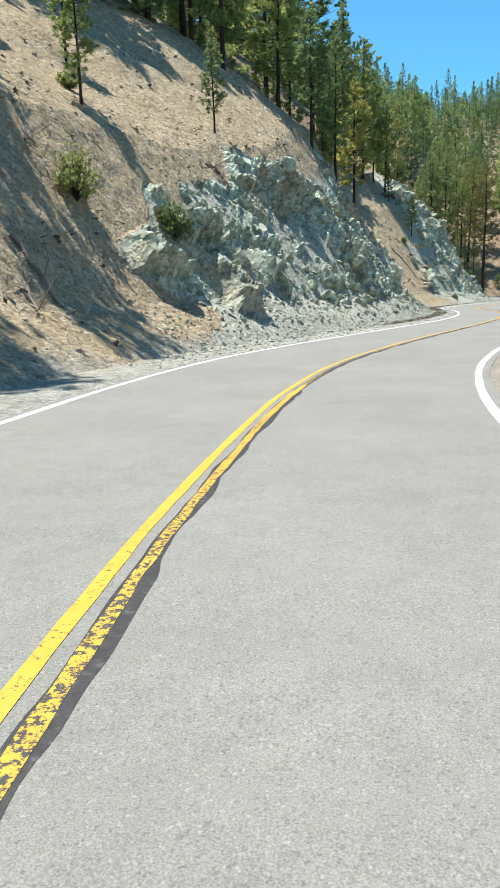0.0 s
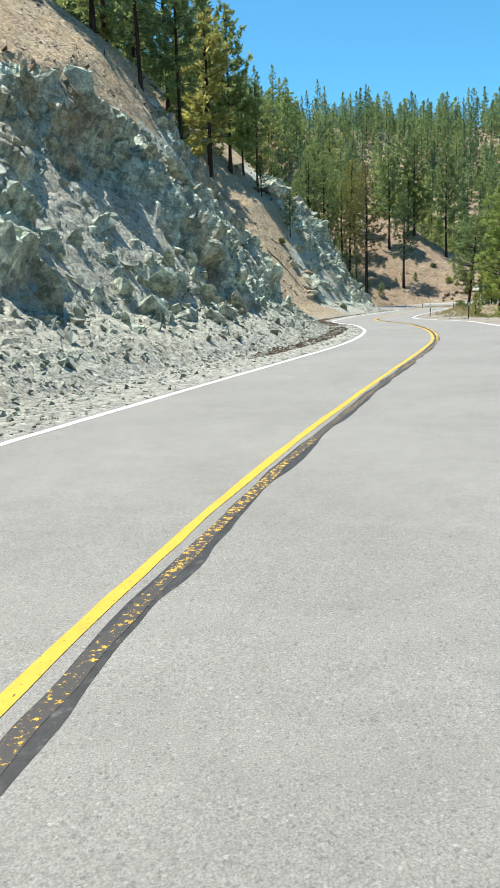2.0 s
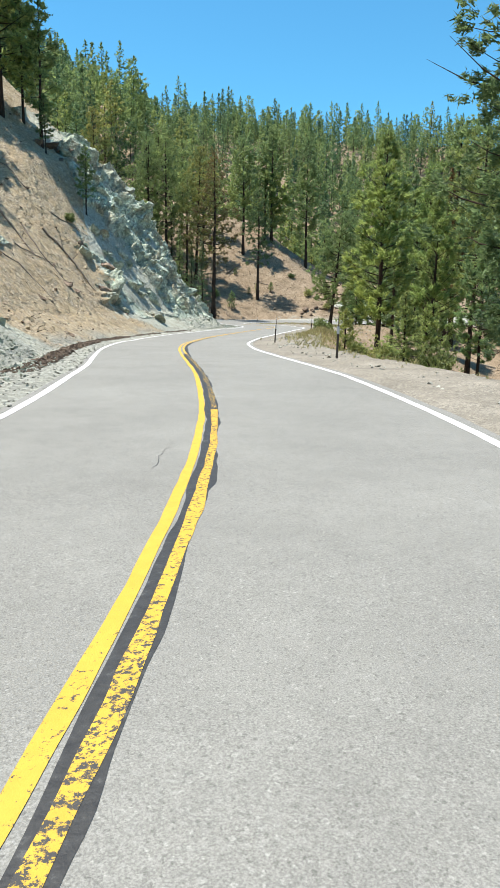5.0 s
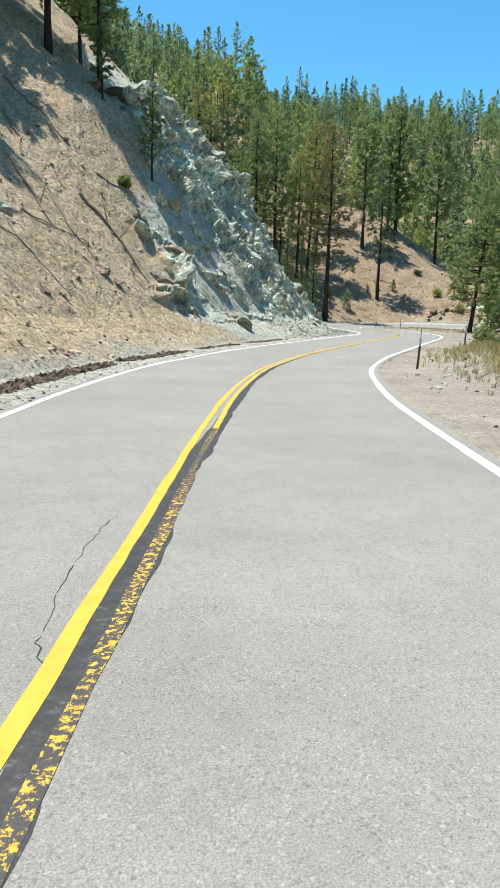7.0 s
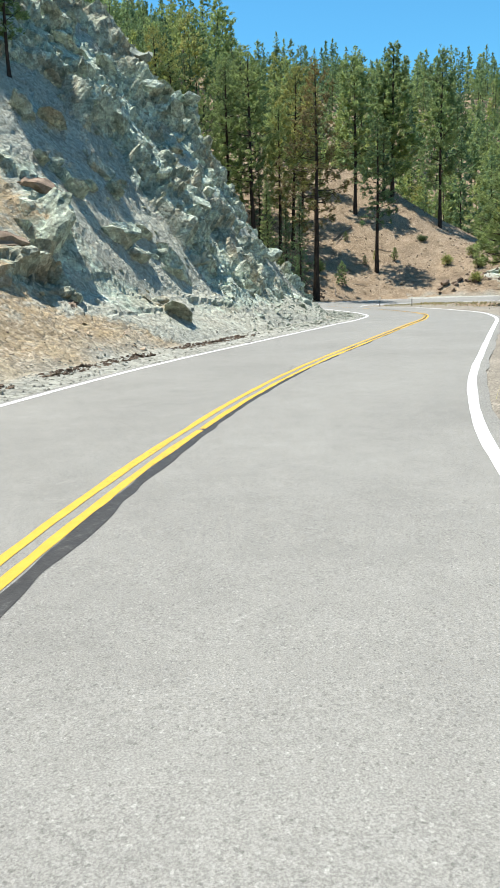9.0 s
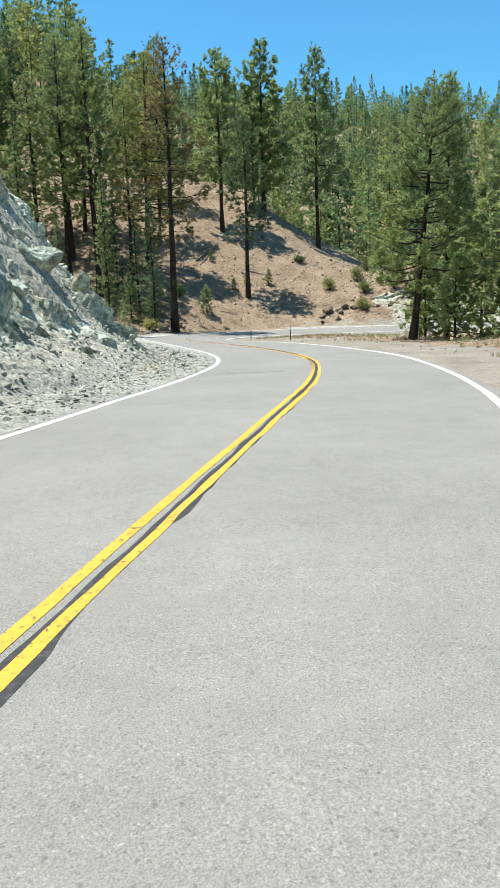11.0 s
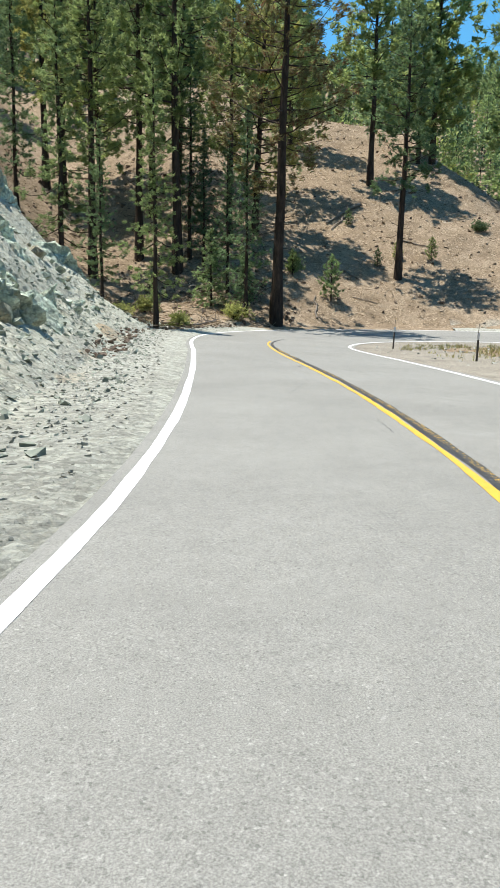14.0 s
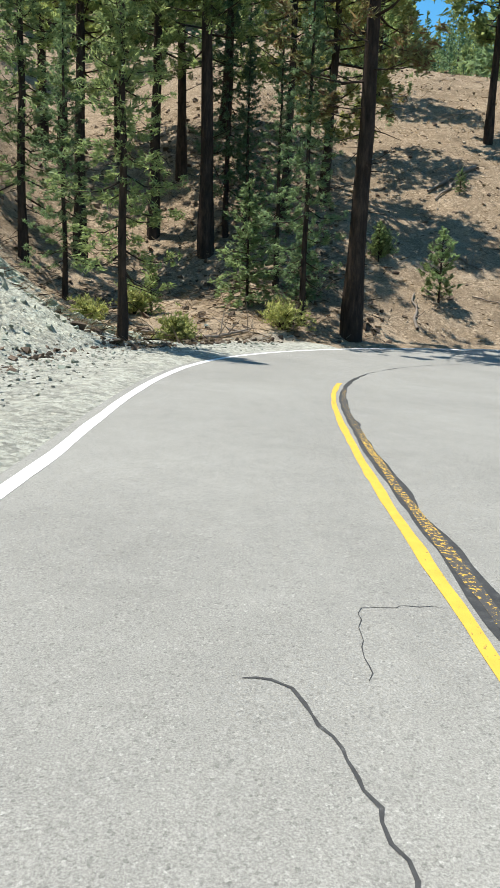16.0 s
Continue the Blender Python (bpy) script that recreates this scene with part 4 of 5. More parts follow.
def scatter():
    """The wood on the slopes round the road: single trees near by, one joined mass farther off."""
    rng = np.random.default_rng(77)
    near, far = [], []
    for gx in np.arange(-130, 330, 5.9):
        for gy in np.arange(-30, 520, 5.9):
            x, y = gx + rng.uniform(-2.9, 2.9), gy + rng.uniform(-2.9, 2.9)
            a = math.degrees(math.atan2(x - 20, y - 40))
            if y > 120 and not -32 < a < 52:
                continue
            near.append((x, y, rng.uniform()))
    p = np.array(near)
    k, d = beside(p[:, 0], p[:, 1])
    ys = YS[k]
    z = height(p[:, 0], p[:, 1])
    grove = lumps(p[:, 0], p[:, 1], 16, 71)
    left = d > 0
    lim = np.interp(ys, [-60, 40, 50, 62, 84, 95, 140, 150, 158], [34, 28, 22, 27, 27, 25, 28, 30, 40])
    dens = np.interp(d, [0, 20, 45, 120], [0.2, 0.35, 0.5, 0.62])
    ok = left & (d > lim) & (p[:, 2] < dens + 0.3 * grove)
    gully = left & (ys > 150) & (d < 75) & (p[:, 0] > 15) & (p[:, 0] < 52)
    ok &= ~(gully & (p[:, 2] > 0.2))
    knoll = left & (ys > 157) & (d < 46) & (p[:, 0] > 47)
    ok &= ~(knoll & (p[:, 2] > 0.12))
    right = ~left & (-d - HALF_R[k] > SHELF[k] + 4.0) & (p[:, 2] < 0.42 + 0.3 * grove)
    right &= ~((ys > 95) & (ys < 175) & (p[:, 0] < 66) & (p[:, 1] > 92))
    right &= ~((ys < 110) & (-d < 36) & (p[:, 1] > 20))
    ok |= right
    ok |= (np.hypot((p[:, 0] - 57) / 24, (p[:, 1] - 262) / 46) < 1) & (p[:, 2] < 0.85)  # the wood closes on the high point of the ridge
    ang = np.degrees(np.arctan2(p[:, 0] - 22, p[:, 1] - 60))
    ok &= (p[:, 1] < 150) | ((ang > -27) & (ang < 44))
    ok &= np.hypot(p[:, 0] - 30, p[:, 1] - 90) < 430
    ok &= ~((d > 62) & (d < 125) & (p[:, 2] > 0.3) & (p[:, 0] > 60) & (p[:, 0] < 78))
    p, z, d = p[ok], z[ok], d[ok]
    away = np.minimum(np.hypot(p[:, 0] - 40, p[:, 1] - 140), np.hypot(p[:, 0] - 15, p[:, 1] - 60))
    order = np.argsort(away)
    single = order[:160]
    names = ["pine_mid_a", "pine_mid_b", "pine_mid_c", "fir_mid_a", "fir_mid_b", "fir_mid_a", "fir_dry"]
    odds = [0.2, 0.22, 0.16, 0.16, 0.14, 0.09, 0.03]
    pick = rng.choice(len(names), len(p), p=odds)
    for i in single:
        plant(names[pick[i]], p[i, 0], p[i, 1], None, None, 0.3, z[i])
    rest = order[160:]
    wood, leafs, shade = [], [[], []], [[], []]
    BARREL = np.array([[0, 1, 22, 21], [1, 2, 23, 22], [2, 0, 21, 23], [21, 22, 40, 39], [22, 23, 41, 40], [23, 21, 39, 41]])
    forms = [(20, 4, 4.9, "pine"), (17, 3, 4.7, "pine"), (21, 2, 4.9, "fir"), (17, 1, 4.6, "fir"), (24, 2, 5.3, "fir"), (14, 2, 4.2, "young")]
    fine = [conifer_shape(100 + i, t, b, r, 62, 6, 6, 0.8, 0.19, kd, 3, t * 0.008, 0, 0.6) for i, (t, b, r, kd) in enumerate(forms)]
    plain = [conifer_shape(120 + i, t, b, r, 50, 4, 4, 1.0, 0.33, kd, 3, t * 0.008, 0, 0.6) for i, (t, b, r, kd) in enumerate(forms)]
    for n, i in enumerate(rest):
        j = int(rng.integers(len(forms)))
        (wv, wf), (cv, cf) = (fine if away[i] < 140 else plain)[j]
        a, k = rng.uniform(0, 6.28), rng.uniform(0.6, 1.15)
        rot = np.array([[math.cos(a), -math.sin(a), 0], [math.sin(a), math.cos(a), 0], [0, 0, 1]]) * np.array([[k ** 0.7, k ** 0.7, k]])
        at = np.array([p[i, 0], p[i, 1], z[i] - 0.4])
        wood.append((wv[:14 * 3] @ rot.T + at, BARREL))
        side = 0 if j in (0, 1, 5) else 1
        leafs[side].append((cv @ rot.T + at, cf))
        shade[side].append(np.full(len(cv), rng.uniform(), np.float32))
    forest = new("far_forest")
    tagged(forest, "dense mixed conifer forest covering the far hillside", "forest", kind="stuff")
    for nm, parts, mat, tone in (("trunks", wood, M_BARK, []), ("pine_crowns", leafs[0], M_NEEDLE, shade[0]), ("fir_crowns", leafs[1], M_FIR, shade[1])):
        v, f = join(parts)
        ob = tagged(mesh_object(nm, v, f, mat, forest), kind="stuff")
        if tone:
            ob.data.attributes.new("tree", "FLOAT", "POINT").data.foreach_set("value", np.concatenate(tone))
    return len(single), len(rest)


scatter()


# ---- stones ----
M_SCREE = stone_material("scree_stones", (0.3, (0.17, 0.19, 0.15)), (0.5, (0.31, 0.34, 0.275)), (0.72, (0.47, 0.5, 0.42)))


def stone_shape(seed, level=2, cuts=14):
    """An angular stone of about one metre: a ball cut by random planes."""
    rng = np.random.default_rng(seed)
    bm = bmesh.new()
    bmesh.ops.create_icosphere(bm, subdivisions=level, radius=0.75)
    co = np.array([v.co[:] for v in bm.verts])
    faces = np.array([[v.index for v in f.verts] for f in bm.faces])
    bm.free()
    for _ in range(cuts):
        n = rng.normal(0, 1, 3)
        n /= np.linalg.norm(n)
        h = rng.uniform(0.2, 0.52)
        over = np.maximum(co @ n - h, 0)
        co = co - over[:, None] * n
    return co * rng.uniform(0.75, 1.2, 3), faces


def boulder(x, y, size, label, turn=0.0, material=None, seed=1, lift=-0.02):
    v, f = stone_shape(seed, 3, 12)
    rng = np.random.default_rng(seed + 50)
    v = v * np.array([1.25, 1.0, 0.75]) + 0.036 * rng.normal(0, 1, v.shape)
    ob = mesh_object("boulder", v * size, f, material or M_ROCK)
    bed = CUTS[1 if y > 157 else 0][0]
    base = bed[np.argmin((bed[:, 0] - x) ** 2 + (bed[:, 1] - y) ** 2)]
    ob.matrix_world = pose(base[0] - 0.05 * size, base[1], base[2] + size * lift, 20 * math.sin(seed), 25 * math.cos(seed), turn)
    return tagged(ob, label, "boulder", "boulders on the cut")


M_ROCK = stone_material("grey_green_rock", (0.3, (0.14, 0.16, 0.125)), (0.48, (0.28, 0.31, 0.25)), (0.6, (0.38, 0.405, 0.335)), (0.74, (0.52, 0.54, 0.46)))
M_RUST = stone_material("rust_rock", (0.3, (0.1, 0.074, 0.054)), (0.5, (0.215, 0.158, 0.112)), (0.72, (0.34, 0.265, 0.195)))
GREY_BLOCK = "angular grey-green boulder lodged in the road cut"
for i, (x, y, size) in enumerate([(28.0, 105.8, 2.3), (34.7, 111.0, 1.0), (33.1, 112.1, 0.9), (30.9, 103.2, 0.8), (28.6, 103.4, 1.1), (27.8, 112.6, 2.0), (26.6, 112.0, 2.2), (28.3, 110.0, 2.0),
                                  (30.0, 118.5, 2.6), (31.4, 121.0, 2.0), (35.8, 113.6, 0.8), (-1.2, 31.8, 2.2), (-1.0, 30.4, 1.7), (0.5, 35.2, 1.9), (8.3, 51.0, 1.8), (5.2, 45.5, 1.5), (2.6, 39.8, 1.3),
                                  (7.8, 44.6, 0.9), (0.6, 31.0, 0.6), (39.6, 133.0, 0.5), (39.2, 127.4, 0.42), (38.4, 138.6, 0.6), (35.2, 118.4, 0.9), (36.4, 123.0, 0.7)]):
    boulder(x, y, size * 0.8, GREY_BLOCK, 47.0 * i, seed=200 + i, lift=-0.22)
for i, (x, y, size) in enumerate([(0.9, 42.2, 1.1), (3.0, 45.6, 1.1), (2.0, 43.9, 1.2)]):
    boulder(x, y, size, "rust-brown overhanging rock ledge at the top of the cut", 30.0 * i, material=M_RUST, seed=230 + i, lift=-0.1)
for i, (x, y, size) in enumerate([(21.9, 94.4, 1.0), (19.0, 90.3, 0.8), (23.8, 94.6, 0.7), (19.8, 90.8, 0.5), (18.4, 91.5, 0.6), (17.0, 84.5, 0.5), (18.0, 79.0, 0.4), (22.8, 97.6, 0.9), (21.0, 97.2, 1.2)]):
    boulder(x, y, size, "brown weathered rock poking out of the soil bank", 61.0 * i, material=M_RUST, seed=240 + i, lift=-0.14)


for i, (x, y, size) in enumerate([(19.4, 106.2, 1.1), (20.4, 107.0, 0.9), (21.4, 108.4, 1.2), (18.6, 104.6, 0.8), (20.2, 104.2, 0.7), (22.0, 105.6, 0.8)]):
    boulder(x, y, size, "dark brown rock on the upper edge of the spur", 53.0 * i, material=M_CLOD, seed=260 + i, lift=-0.12)
for i, (x, y, size) in enumerate([(68.6, 165.0, 0.9), (69.6, 165.6, 1.2), (70.6, 164.8, 1.0), (71.4, 165.4, 1.3), (70.0, 163.9, 0.7), (72.4, 164.4, 1.0), (68.2, 164.2, 0.6), (73.2, 163.6, 0.8)]):
    boulder(x, y, size, "dark broken rock at the foot of the knoll", 37.0 * i, material=M_CLOD, seed=280 + i, lift=-0.1)


def chip_shape(rng):
    """A sharp-edged broken stone: a skewed wedge with an uneven top, turned at random."""
    v = np.array([(x, y, z) for z in (-0.5, 0.5) for x, y in ((-0.5, -0.5), (0.5, -0.5), (0.5, 0.5), (-0.5, 0.5))])
    v = v + rng.uniform(-0.26, 0.26, v.shape)
    v[4:, :2] = v[4:, :2] * rng.uniform(0.1, 0.8) + rng.uniform(-0.25, 0.25, 2)
    v[4:, 2] *= rng.uniform(0.3, 1.1, 4)
    a, b = rng.normal(0, 0.7, 2)
    v = v * rng.uniform(0.6, 1.35, 3)
    v = v @ np.array([[math.cos(a), 0, math.sin(a)], [0, 1, 0], [-math.sin(a), 0, math.cos(a)]])
    v = v @ np.array([[1, 0, 0], [0, math.cos(b), math.sin(b)], [0, -math.sin(b), math.cos(b)]])
    f = np.array([[3, 2, 1, 0], [4, 5, 6, 7], [0, 1, 5, 4], [1, 2, 6, 5], [2, 3, 7, 6], [3, 0, 4, 7]])
    return v, np.concatenate([f[:, [0, 1, 2]], f[:, [0, 2, 3]]])


def rubble(name, label, count, seed, where, sizes, material, flat=0.6, power=3.0):
    """Loose stones as one mass; where(rng, n) gives x, y and, if it knows it, z of each."""
    rng = np.random.default_rng(seed)
    shapes = [chip_shape(rng) for i in range(24)]
    place = where(rng, count)
    x, y = place[0], place[1]
    z = place[2] if len(place) > 2 else height(x, y)
    parts = []
    for i in range(len(x)):
        v, f = shapes[i % 24]
        a, b = rng.uniform(0, 6.28), rng.normal(0, 0.35)
        k = sizes[0] + (sizes[1] - sizes[0]) * rng.uniform() ** power
        c, q, cb, qb = math.cos(a), math.sin(a), math.cos(b), math.sin(b)
        r = np.array([[c, -q, 0], [q, c, 0], [0, 0, 1]]) @ np.array([[cb, 0, qb], [0, 1, 0], [-qb, 0, cb]]) @ np.diag([1, 1, flat * rng.uniform(0.7, 1.3)])
        parts.append((v @ r.T * k + np.array([x[i], y[i], z[i] + 0.1 * k]), f))
    v, f = join(parts)
    return tagged(mesh_object(name, v, f, material), label, "rubble", kind="stuff")


def rock_blocks(label, count, seed, y0, y1, u1, sizes):
    """Angular slabs that jut from the rock, lying along its beds; they share the rock's own surface."""
    rng = np.random.default_rng(seed)
    shapes = [stone_shape(700 + seed * 40 + i, 2, 11) for i in range(16)]
    verts, ys, u, r = CUTS[0]
    bed = lumps(ys * 0.9 - u * 0.6, u + 0.5 * ys, 2.2, 93)
    pool = np.flatnonzero((ys > y0) & (ys < y1) & (u > 1.4) & (u < u1) & (r > 0.6) & (bed > -0.1))
    parts = []
    for i in rng.choice(pool, count):
        v, f = shapes[int(rng.integers(16))]
        k = sizes[0] + (sizes[1] - sizes[0]) * rng.uniform() ** 3
        j, _ = beside(verts[i:i + 1, 0], verts[i:i + 1, 1])
        t, n = TAN[j[0]], LEFT[j[0]]
        e1 = np.array([t[0] * 0.82, t[1] * 0.82, -0.57]) + rng.normal(0, 0.14, 3)
        e1 /= np.linalg.norm(e1)
        e2 = np.cross(np.array([-n[0], -n[1], 0.7]) + rng.normal(0, 0.2, 3), e1)
        e2 /= np.linalg.norm(e2)
        axes = np.stack([e1, e2, np.cross(e1, e2)])
        parts.append((v * np.array([1.35, 0.62, 0.85]) * k @ axes + verts[i] - np.array([0, 0, 0.1 * k]), f))
    v, f = join(parts)
    ob = mesh_object("rock_blocks", v, f, M_SLOPE)
    for name in ("rock", "scree"):
        ob.data.attributes.new(name, "FLOAT", "POINT").data.foreach_set("value", np.ones(len(v), np.float32))
    return tagged(ob, label, "rock blocks", kind="stuff")


def on_cut(y0, y1, u0, u1, rock0=0.0, rock1=1.0, cut=0, patchy=-2.0):
    """Places on the surface of the cut, by the stretch of road, the way up the slope and the rockiness."""
    verts, ys, u, r = CUTS[cut]
    pool = np.flatnonzero((ys > y0) & (ys < y1) & (u > u0) & (u < u1) & (r >= rock0) & (r <= rock1) & (lumps(ys, 0 * ys, 2.6, 91) + 0.5 * lumps(ys, u, 0.8, 92) > patchy))

    def where(rng, n):
        p = verts[rng.choice(pool, n)] + rng.uniform(-0.07, 0.07, (n, 3)) * np.array([1, 1, 0])
        return p[:, 0], p[:, 1], p[:, 2]
    return where


M_PEBBLE = stone_material("pebbles", (0.3, (0.17, 0.168, 0.14)), (0.5, (0.3, 0.298, 0.252)), (0.72, (0.47, 0.468, 0.4)))
M_TANSTONE = stone_material("tan_stones", (0.3, (0.2, 0.155, 0.11)), (0.5, (0.36, 0.29, 0.21)), (0.72, (0.52, 0.45, 0.35)))
rock_blocks("angular grey-green blocks jutting from the rock face", 400, 1, 21, 68, 8.0, (0.18, 1.15))
rock_blocks("angular pale blocks jutting from the rock spur", 620, 2, 86, 150, 17.0, (0.2, 1.35))
rubble("rubble", "pale grey-green stones fallen along the foot of the rock spur", 9000, 1, on_cut(98, 156, -1.4, 3.2), (0.015, 0.13), M_SCREE, 0.6, 5.0)
rubble("rubble", "loose grey-green blocks lying over the rock spur", 6000, 11, on_cut(99, 155, 0.5, 16, 0.3), (0.02, 0.27), M_SCREE, 0.9, 6.0)
rubble("rubble", "grey-green scree at the foot of the rock face", 7000, 2, on_cut(20, 64, -1.0, 2.6), (0.015, 0.13), M_SCREE, 0.7, 4.0)
rubble("rubble", "loose grey-green blocks lying over the rock face", 4500, 12, on_cut(20, 63, 0.5, 14, 0.3), (0.02, 0.27), M_SCREE, 0.9, 6.0)
rubble("dirt_berm", "low berm of dark brown dirt clods beside the edge line", 5200, 3, on_cut(34, 96, -1.0, -0.3, patchy=-0.35), (0.015, 0.11), M_CLOD, 0.8, 3.0)
rubble("dirt_berm", "thick berm of dark brown clods along the soil bank", 2600, 13, on_cut(60, 84, -0.95, -0.45, patchy=-0.8), (0.04, 0.2), M_CLOD, 0.8, 2.5)
rubble("pebbles", "small grey stones strewn along the foot of the cut", 15000, 21, on_cut(16, 156, -1.9, 0.4), (0.012, 0.07), M_PEBBLE, 0.7, 3.0)
rubble("dirt_clods", "dark dirt clods strewn at the roadside", 420, 4, on_cut(136, 156.5, -0.7, 0.3), (0.03, 0.2), M_CLOD, 0.8)
rubble("slope_stones", "small tan stones scattered over the soil bank", 7000, 5, on_cut(2, 100, 0.0, 17.0, 0.0, 0.4), (0.02, 0.2), M_TANSTONE, 0.5, 8.0)
rubble("slope_stones", "small dark stones and clods scattered over the soil bank", 1300, 15, on_cut(2, 100, 0.5, 17.0, 0.0, 0.4), (0.025, 0.2), M_CLOD, 0.7, 5.0)
rubble("slope_stones", "dark broken stones on the low rock bank", 900, 16, on_cut(162, 186, 0.3, 5.0, 0.4, cut=1), (0.05, 0.5), M_CLOD, 0.8)


def knoll(rng, n):
    x, y = rng.uniform(44, 96, 3 * n), rng.uniform(160, 206, 3 * n)
    ok = np.flatnonzero(beside(x, y)[1] > 6)[:n]
    return x[ok], y[ok]


rubble("slope_stones", "dark stones scattered over the dry knoll", 3000, 6, knoll, (0.04, 0.32), M_CLOD, 0.7, 4.0)
rubble("slope_stones", "pale tan stones scattered over the dry knoll", 4200, 8, knoll, (0.04, 0.26), M_TANSTONE, 0.7, 4.0)


def roadside(rng, n):
    k = rng.integers(int(np.searchsorted(YS, 35)), int(np.searchsorted(YS, 172)), n)
    u = 0.95 + 5.5 * rng.uniform(0, 1, n)
    p = LINE[k] - LEFT[k] * (HALF_R[k] + u)[:, None]
    return p[:, 0], p[:, 1]


rubble("pebbles", "pebbles strewn over the gravel shoulder", 4200, 7, roadside, (0.025, 0.15), M_PEBBLE, 0.6, 4.0)


# ---- shrubs, grass, dead wood ----
def shrub(x, y, wide, tall, leaf, label, seed, z=None):
    rng = np.random.default_rng(seed)
    root = new("shrub")
    tagged(root, label, "shrub", "shrubs")
    wood, tips, dirs = [], [], []
    for i in range(26):
        a, e = rng.uniform(0, 6.28), rng.uniform(0.25, 1.4)
        d = np.array([math.cos(a) * math.cos(e), math.sin(a) * math.cos(e), math.sin(e)])
        ln = rng.uniform(0.6, 1.0)
        end = d * np.array([wide / 2, wide / 2, tall]) * ln
        q = np.linspace(0, 1, 4)[:, None]
        c = end * q + np.array([0, 0, 0.12 * tall]) * np.sin(q * np.pi)
        wood.append(tube(c, np.linspace(0.018, 0.005, 4), 3))
        w = rng.uniform(0.35, 1.02, 16)
        tips.append(np.stack([np.interp(w, q[:, 0], c[:, j]) for j in range(3)], 1) + rng.normal(0, 0.07 * wide, (16, 3)))
        dirs.append(np.repeat(d[None], 16, 0))
    wv, wf = join(wood)
    mesh_object("branchwork", wv, wf, M_BARK, root)
    bv, bf = blades(rng, np.concatenate(tips), np.concatenate(dirs), 6, 0.11 + 0.02 * wide, 0.03, 0.9)
    bv[:, 2] = np.maximum(bv[:, 2], 0.0)
    mesh_object("foliage", bv, bf, leaf, root)
    root.matrix_world = pose(x, y, surface(x, y) - 0.05)
    return root


GREEN_SHRUB, DRY_SHRUB = "low olive-green shrub on dry soil", "yellow-green round shrub growing on the cut"
for i, (x, y, w, h) in enumerate([(-2.9, 29.4, 2.0, 1.6), (-5.7, 25.4, 2.1, 1.9), (-7.5, 33.5, 1.2, 0.8), (71.5, 177.5, 2.0, 1.0), (53.8, 170.8, 1.6, 1.6), (48.2, 162.2, 2.6, 1.2),  (44.4, 157.6, 1.6, 1.0), (41.3, 160.0, 1.8, 1.1), (42.6, 163.2, 1.3, 1.2),
                                  (73.0, 163.8, 2.2, 1.4), (76.0, 170.5, 2.6, 1.8), (79.0, 173.5, 2.8, 1.9), (82.5, 165.0, 3.0, 2.2),  (74.5, 166.2, 2.6, 1.7), (72.0, 170.0, 2.4, 1.6), (77.5, 164.5, 3.0, 2.0), (80.0, 168.0, 3.0, 2.2), (31.5, 70.0, 1.8, 1.1), (33.0, 76.0, 1.6, 0.9), (35.5, 86.0, 1.5, 0.8),
                                  (30.2, 68.0, 2.2, 1.3), (29.4, 63.0, 2.4, 1.6), (38.0, 90.0, 1.4, 0.8),  (20.3, 98.5, 1.0, 0.6)]):
    shrub(x, y, w, h, M_BUSH, DRY_SHRUB if i < 2 else GREEN_SHRUB, 400 + i)


def grass(name, label, count, seed, where, tall):
    rng = np.random.default_rng(seed)
    x, y = where(rng, count)
    z = height(x, y)
    tips = np.stack([x, y, z + tall * 0.25], 1)
    v, f = blades(rng, tips, np.repeat(np.array([[0, 0, 1.6]]), len(x), 0), 7, tall, 0.016, 0.55)
    return tagged(mesh_object(name, v, f, M_GRASS), label, "grass", kind="stuff")


def verge(rng, n):
    k = rng.integers(int(np.searchsorted(YS, 50)), int(np.searchsorted(YS, 176)), 4 * n)
    u = 2.2 + 8.0 * rng.uniform(0, 1, 4 * n) ** 0.8
    p = LINE[k] - LEFT[k] * (HALF_R[k] + u)[:, None]
    k2, d2 = beside(p[:, 0], p[:, 1])
    ok = np.flatnonzero((lumps(p[:, 0], p[:, 1], 2.6, 81) > 0.0) & (-d2 > HALF_R[k2] + 1.6))[:n]
    return p[ok, 0], p[ok, 1]


grass("dry_grass", "sparse dry yellow grass on the verge", 2600, 9, verge, 0.17)


def mound(rng, n):
    a, b = rng.normal(0, 3.2, n), rng.normal(0, 1.1, n)
    return 35.2 + 0.5 * a + 0.866 * b, 84.6 + 0.866 * a - 0.5 * b


grass("dry_grass", "yellow-green grass tufts on a low gravel mound", 700, 19, mound, 0.24)


M_LITTER = leaf_material("dry_litter", (0.07, 0.045, 0.028), (0.16, 0.11, 0.07), (0.32, 0.25, 0.17))


def litter(label, count, seed, where, long):
    """Fallen twigs and needles lying flat on the ground."""
    rng = np.random.default_rng(seed)
    place = where(rng, count)
    z = place[2] if len(place) > 2 else height(place[0], place[1])
    a = rng.uniform(0, 6.28, len(z))
    d = np.stack([np.cos(a), np.sin(a), rng.normal(0.1, 0.2, len(z))], 1) * 2.5
    v, f = blades(rng, np.stack([place[0], place[1], z + 0.04], 1), d, 2, long, 0.022, 0.5)
    return tagged(mesh_object("litter", v, f, M_LITTER), label, "litter", kind="stuff")


def gully_floor(rng, n):
    x, y = rng.uniform(30, 53, 3 * n), 154 + 40 * rng.uniform(0, 1, 3 * n) ** 1.4
    ok = np.flatnonzero(beside(x, y)[1] > 5.4)[:n]
    return x[ok], y[ok]


